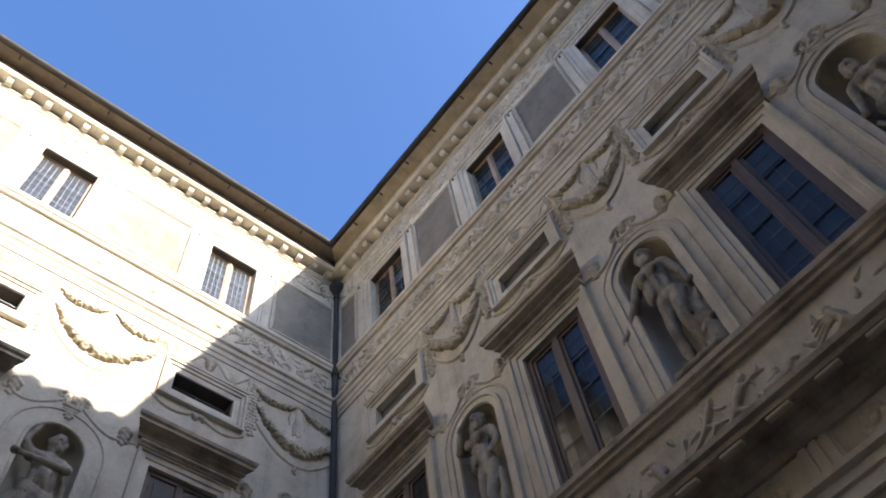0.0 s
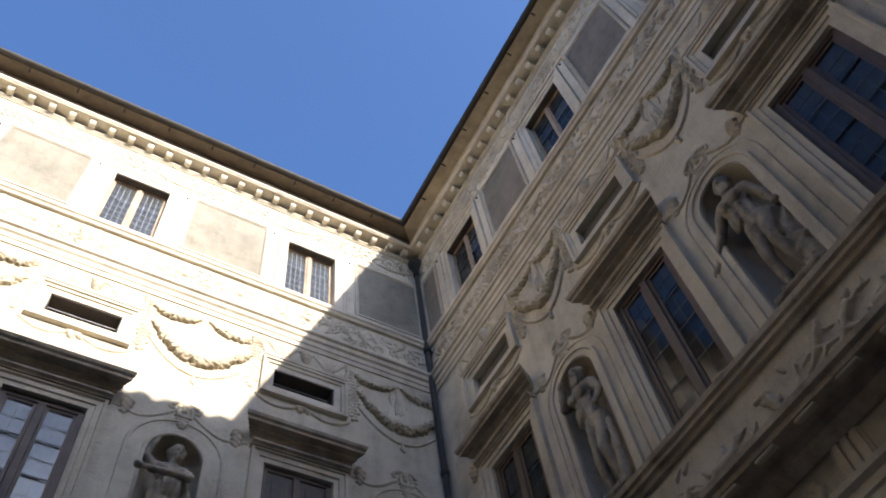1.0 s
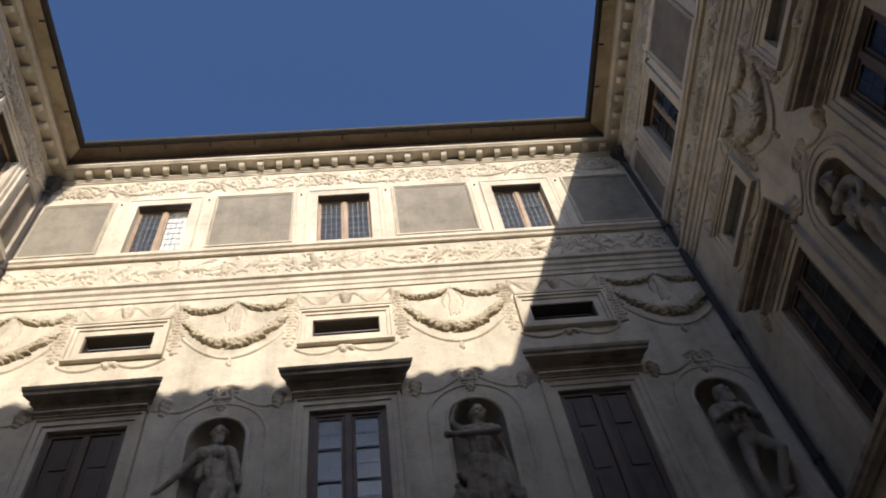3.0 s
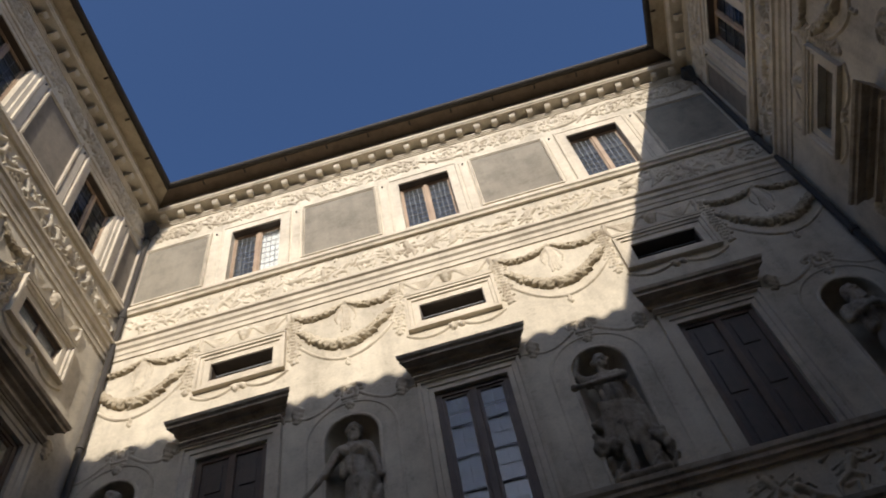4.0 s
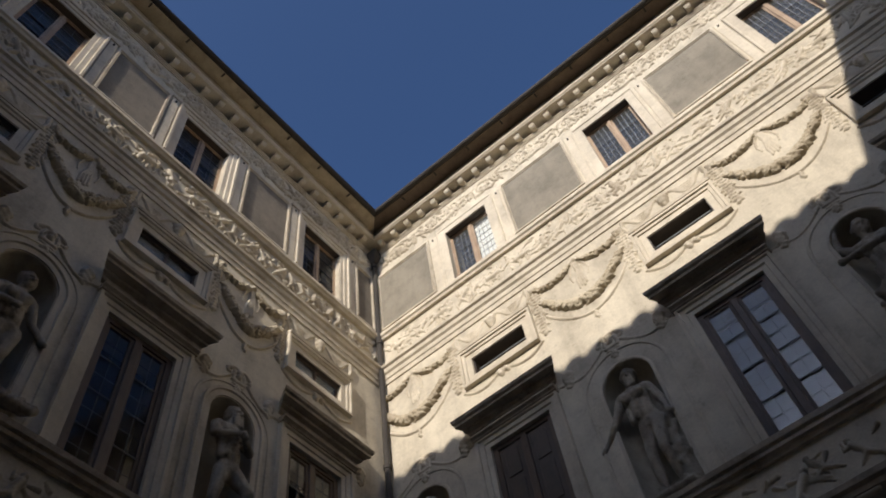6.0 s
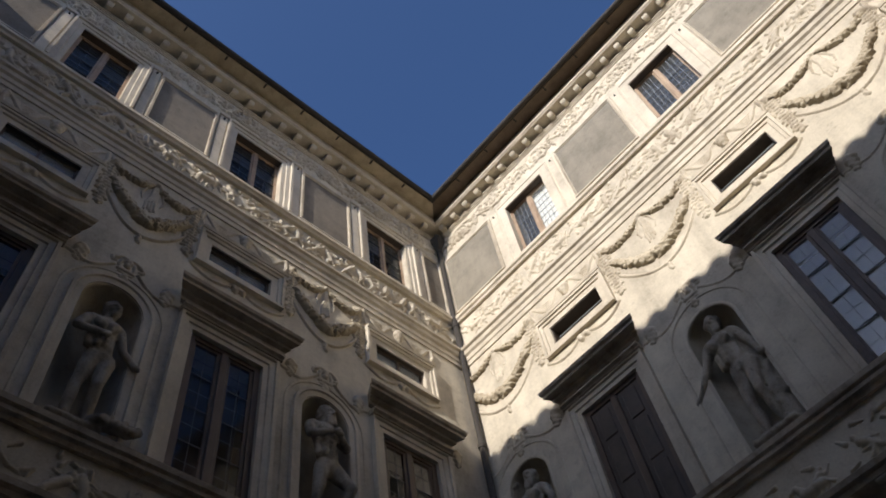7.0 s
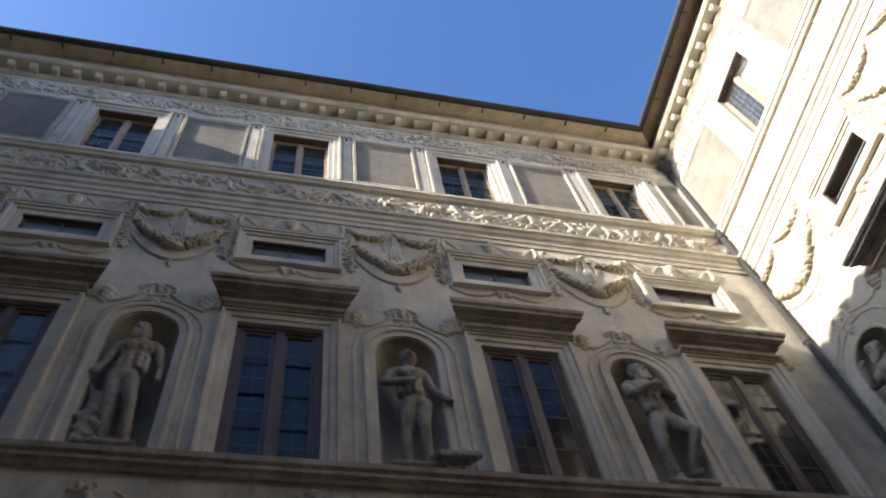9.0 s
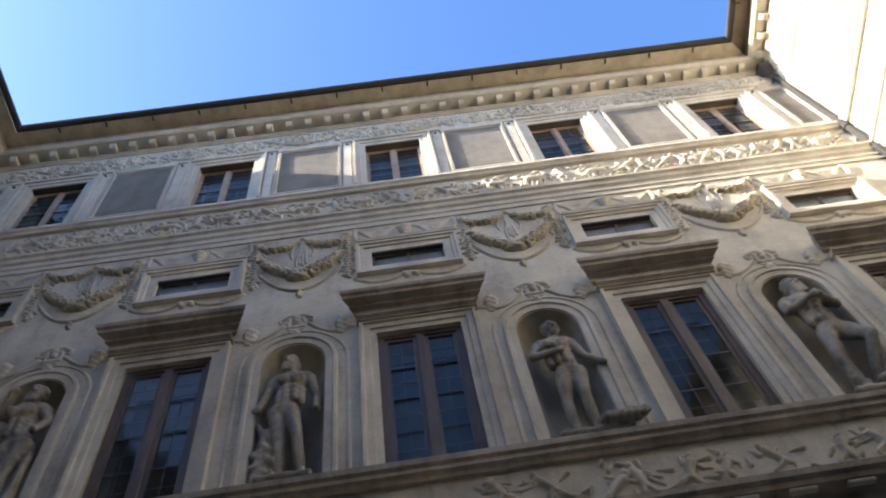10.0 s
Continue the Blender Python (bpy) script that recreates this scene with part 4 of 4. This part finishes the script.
def statue(seed, arms, legs, cloak, prop, turn):
    """A standing carved figure as one plain mesh: balls and tapered limbs fused into one skin."""
    r = random.Random(seed)
    clouds = []

    def limb(a, b, ra, rb, flat=1.0):
        a, b = Vector(a), Vector(b)
        k = max(2, int((b - a).length / (0.45 * min(ra, rb))))
        for i in range(k + 1):
            t = i / k
            c = a.lerp(b, t)
            q = ra + (rb - ra) * t
            clouds.append(BALL_V * (q, q * flat, q) + np.array(c))

    sw = 0.085 * turn
    limb((sw - 0.06, 0, 1.16), (sw + 0.06, 0, 1.16), 0.135, 0.135, 0.9)
    limb((sw, 0, 1.17), (sw * 0.5, 0, 1.36), 0.165, 0.165, 0.8)
    limb((sw * 0.5, 0, 1.36), (0, -0.01, 1.68), 0.16, 0.205, 0.72)
    for sg in (-1, 1):
        limb((sg * 0.11, -0.13, 1.66), (sg * 0.075, -0.13, 1.63), 0.082, 0.082, 0.7)
        for z in (1.50, 1.41, 1.32):
            limb((sg * 0.05, -0.115, z), (sg * 0.055, -0.115, z - 0.02), 0.048, 0.048, 0.8)
        limb((sg * 0.15, -0.05, 1.48), (sg * 0.14, -0.06, 1.28), 0.05, 0.06)
    limb((-0.19, 0, 1.77), (0.19, 0, 1.77), 0.095, 0.095)
    limb((-0.10, 0.02, 1.82), (0.10, 0.02, 1.82), 0.08, 0.08)
    limb((0, 0, 1.78), (0.02 * turn, -0.03, 1.93), 0.09, 0.08)
    limb((0.05 * turn, -0.09, 1.94), (0.04 * turn, -0.06, 1.99), 0.066, 0.088)
    limb((0.04 * turn, -0.06, 2.00), (0.03 * turn, -0.03, 2.08), 0.092, 0.108)
    limb((0.06 * turn, -0.17, 2.0), (0.055 * turn, -0.16, 2.04), 0.022, 0.02)
    hx = 0.03 * turn
    limb((hx, 0.02, 2.05), (hx, 0.01, 2.10), 0.115, 0.118)
    limb((hx, 0.06, 1.95), (hx, 0.04, 2.05), 0.08, 0.10)
    for k in range(46):
        a, e = r.uniform(0, 6.3), r.uniform(0.1, 1.4)
        if math.sin(a) < -0.35 and e < 0.55:
            continue
        x, y, z = hx + 0.112 * math.cos(a) * math.cos(e), 0.0 + 0.112 * math.sin(a) * math.cos(e), 2.085 + 0.115 * math.sin(e)
        limb((x, y, z), (x * 1.04, y * 1.04, z - 0.03), r.uniform(0.026, 0.042), 0.026)
    for sg in (-1, 1):
        limb((0.05 * turn + sg * 0.045, -0.135, 2.065), (0.05 * turn + sg * 0.015, -0.15, 2.06), 0.024, 0.024)
        limb((0.05 * turn + sg * 0.05, -0.12, 1.99), (0.05 * turn + sg * 0.045, -0.12, 1.98), 0.035, 0.035)
    if seed % 3:
        for k in range(9):
            x = 0.05 * turn + 0.016 * (k - 4)
            limb((x, -0.12, 1.93), (x + r.uniform(-0.015, 0.015), -0.13, 1.83 + 0.03 * (k % 2)), 0.032, 0.022)
    for sg, (el, hd) in zip((-1, 1), arms):
        sh = (sg * 0.24, 0, 1.75)
        limb(sh, el, 0.084, 0.060)
        limb(el, hd, 0.060, 0.038)
        limb(hd, (hd[0] + 0.04 * sg, hd[1] - 0.02, hd[2] - 0.03), 0.05, 0.036)
    for sg, (kn, ft) in zip((-1, 1), legs):
        hip = (sw + sg * 0.10, 0, 1.14)
        limb(hip, kn, 0.122, 0.074)
        limb(kn, (ft[0] * 0.6 + kn[0] * 0.4, ft[1] * 0.6 + kn[1] * 0.4 + 0.02, ft[2] * 0.6 + kn[2] * 0.4), 0.075, 0.078)
        limb((ft[0] * 0.6 + kn[0] * 0.4, ft[1] * 0.6 + kn[1] * 0.4 + 0.02, ft[2] * 0.6 + kn[2] * 0.4), ft, 0.078, 0.046)
        limb(ft, (ft[0] + 0.05 * sg, ft[1] - 0.14, ft[2] - 0.02), 0.05, 0.04)
    if cloak:
        whole = abs(cloak) == 1
        for k in range(10):
            x = cloak * (0.16 + 0.025 * k)
            limb((x * 0.8, 0.06, 1.80 - 0.03 * k), (x * 1.25, 0.08, 0.42 + 0.05 * (k % 3)), 0.045, 0.06)
        for k in range(6 if whole else 0):
            limb((-0.22 * cloak, -0.10, 1.24 - 0.05 * k), (0.24 * cloak, -0.09, 1.10 - 0.08 * k), 0.055, 0.06)
        for k in range(9 if whole else 0):
            x = cloak * (-0.26 + 0.07 * k)
            limb((x, -0.10, 1.0), (x * 1.15 + r.uniform(-0.03, 0.03), -0.06, 0.55 + 0.08 * (k % 2)), 0.055, 0.04)
    if prop == "stump":
        limb((0.32 * turn, 0.04, 0.08), (0.28 * turn, 0.05, 0.85), 0.15, 0.10)
        limb((0.30 * turn, 0.02, 0.75), (0.40 * turn, 0.0, 1.0), 0.06, 0.04)
        for k in range(5):
            limb((0.3 * turn + r.uniform(-0.1, 0.1), -0.05, 0.15 + 0.1 * k), (0.3 * turn, -0.03, 0.2 + 0.1 * k), 0.06, 0.07)
    elif prop == "beast":
        limb((0.22, -0.12, 0.12), (0.62, -0.16, 0.13), 0.09, 0.07)
        limb((0.62, -0.16, 0.13), (0.78, -0.16, 0.2), 0.085, 0.05)
        for k in range(6):
            limb((0.25 + 0.09 * k, -0.22, 0.1), (0.3 + 0.09 * k, -0.2, 0.17 + 0.03 * (k % 2)), 0.05, 0.04)
    elif prop == "rocks":
        for k in range(38):
            sg = -1 if k % 2 else 1
            x, z = sg * r.uniform(0.22, 0.46), r.uniform(0.05, 0.62) * (1.0 if sg > 0 else 1.5)
            limb((x, r.uniform(-0.1, 0.1), z), (x + r.uniform(-0.08, 0.08), -0.08, z + 0.07), r.uniform(0.045, 0.085), 0.04)
    elif prop == "club":
        limb((0.30 * turn, -0.08, 0.12), (0.33 * turn, -0.06, 0.95), 0.075, 0.045)
    limb((-0.32, 0.0, 0.03), (0.32, 0.0, 0.03), 0.055, 0.055)
    limb((-0.3, -0.12, 0.02), (0.3, -0.12, 0.02), 0.05, 0.05)
    verts = (np.concatenate(clouds) + (0, 0, 0.04)) * (1.0, 1.05, 1.07)
    faces = np.concatenate([BALL_F + i * len(BALL_V) for i in range(len(clouds))])
    me = bpy.data.meshes.new("statue")
    me.from_pydata(verts.tolist(), [], faces.tolist())
    ob = new("statue", me)
    rm = ob.modifiers.new("skin", "REMESH")
    rm.mode, rm.voxel_size, rm.use_smooth_shade = "VOXEL", 0.016, True
    sm = ob.modifiers.new("soft", "SMOOTH")
    sm.factor, sm.iterations = 0.4, 1
    baked = bpy.data.meshes.new_from_object(ob.evaluated_get(bpy.context.evaluated_depsgraph_get()))
    ob.modifiers.clear()
    ob.data = baked
    baked.materials.clear()
    baked.materials.append(MARBLE)
    k = len(baked.vertices)
    co, nor = np.empty(k * 3), np.empty(k * 3)
    baked.vertices.foreach_get("co", co)
    baked.vertex_normals.foreach_get("vector", nor)
    rough = np.array([noise.fractal(Vector(p) * 9 + Vector((seed, 0, 0)), 0.8, 2.0, 3) for p in co.reshape(-1, 3)])
    baked.vertices.foreach_set("co", co + np.repeat(rough, 3) * nor * 0.009)
    baked.update()
    baked.shade_smooth()
    return ob


STAND = (((-0.10, -0.03, 0.62), (-0.10, 0.02, 0.12)), ((0.13, -0.12, 0.64), (0.17, 0.03, 0.12)))
STRIDE = (((-0.12, -0.02, 0.62), (-0.10, 0.0, 0.12)), ((0.34, -0.18, 0.80), (0.18, 0.08, 0.30)))
SHAPES = [  # arms as elbow and hand, legs, cloak side, what stands beside, sway; and the label
    (((-0.34, -0.02, 1.42), (-0.40, -0.10, 1.16)), ((0.33, 0.02, 1.42), (0.34, -0.06, 1.12)), STAND, 0, "stump", -1, "weathered stucco statue resting a hand on a stump in its niche"),
    (((-0.36, -0.08, 1.48), (0.02, -0.22, 1.40)), ((0.33, -0.04, 1.44), (0.52, -0.10, 1.20)), STAND, 0, "beast", 1, "weathered stucco statue with one arm outstretched above a fallen beast"),
    (((-0.32, -0.10, 1.50), (0.06, -0.26, 1.60)), ((0.32, -0.12, 1.50), (0.02, -0.30, 1.52)), STRIDE, 0, "", 1, "weathered stucco statue with folded arms and raised knee in its niche"),
    (((-0.43, -0.04, 1.40), (-0.70, -0.02, 1.14)), ((0.36, 0.0, 1.44), (0.40, -0.06, 1.15)), STAND, 0.9, "stump", 1, "weathered stucco statue reaching one arm sideways in its niche"),
    (((-0.40, 0.02, 1.96), (-0.26, 0.02, 2.34)), ((0.24, -0.26, 1.50), (-0.52, -0.34, 1.42)), STAND, 1, "rocks", 1, "weathered stucco statue of a draped figure with raised arm"),
    (((-0.32, -0.12, 1.66), (-0.12, -0.22, 1.92)), ((0.36, -0.04, 1.50), (0.30, -0.16, 1.25)), STAND, 0, "club", 1, "weathered stucco statue with a hand lifted to the chest"),
]
figures = []
for k, (la, ra, legs, cloak, prop, turn, label) in enumerate(SHAPES):
    figures.append(tagged(statue(20 + k, (la, ra), legs, cloak, prop, turn), label, "statue", "statues in the niches"))
ORDER = {"north": (5, 3, 4, 2), "west": (5, 0, 1, 2), "east": (5, 3, 0, 4), "south": (0, 1, 5, 3)}
ring_of = {3: niche_surround(1.13, True), 5: niche_surround(0.92, False)}
for side, (m, x0, x1, n, w) in BASE.items():
    for k, u in zip(ORDER[side], niches(side)):
        place(ring_of[n], m @ pose(u, 0, 0))
        tall = 1.09 if n == 3 else 1.03
        place(figures[k], m @ pose(u, 0.04, N_Z0) @ Matrix.Diagonal((tall * 0.98, tall, tall, 1)))


# ---- drainpipes in the two far corners ----
def drainpipe():
    d = tagged(new("drainpipe", None), "dark metal drainpipe running down the corner", "drainpipe", "corner drainpipes")
    v, f, n_ = [], [], 12
    for i, z in enumerate((0.0, 6.1, 20.45)):
        for a in range(n_):
            v.append((0.065 * math.cos(2 * math.pi * a / n_), 0.065 * math.sin(2 * math.pi * a / n_), z))
    for i in range(2):
        for a in range(n_):
            f.append([i * n_ + a, i * n_ + (a + 1) % n_, (i + 1) * n_ + (a + 1) % n_, (i + 1) * n_ + a])
    f += [list(range(n_)), [2 * n_ + a for a in range(n_)]]
    part("pipe", mesh_of("pipe", v, f, GUTTER, True), d)
    v, f = [], []
    for hw, z in ((0.075, 19.62), (0.17, 19.88), (0.18, 20.08)):
        v += [(x, y, z) for x, y in ((-hw, -hw), (hw * 0.5, -hw), (hw * 0.5, hw * 0.5), (-hw, hw * 0.5))]
    for k in range(2):
        f += [[k * 4 + a, k * 4 + (a + 1) % 4, k * 4 + 4 + (a + 1) % 4, k * 4 + 4 + a] for a in range(4)]
    f += [[0, 1, 2, 3], [8, 9, 10, 11]]
    part("hopper_head", mesh_of("hopper_head", v, f, GUTTER), d, "dark rainwater hopper under the eave")
    for z in (9.5, 12.5, 16.3, 19.5):
        v, f = [], []
        for zz in (z - 0.05, z + 0.05):
            v += [(0.085 * math.cos(2 * math.pi * a / n_), 0.085 * math.sin(2 * math.pi * a / n_), zz) for a in range(n_)]
        f = [[a, (a + 1) % n_, n_ + (a + 1) % n_, n_ + a] for a in range(n_)] + [list(range(n_)), [n_ + a for a in range(n_)]]
        part("collar", mesh_of("collar", v, f, GUTTER), d)
    return d


pipe = drainpipe()
pipe.matrix_basis = pose(WALL_E - 0.12, WALL_N - 0.12, 0)
copy_thing(pipe, pose(WALL_W + 0.12, WALL_N - 0.12, 0, 0, 0, 90))
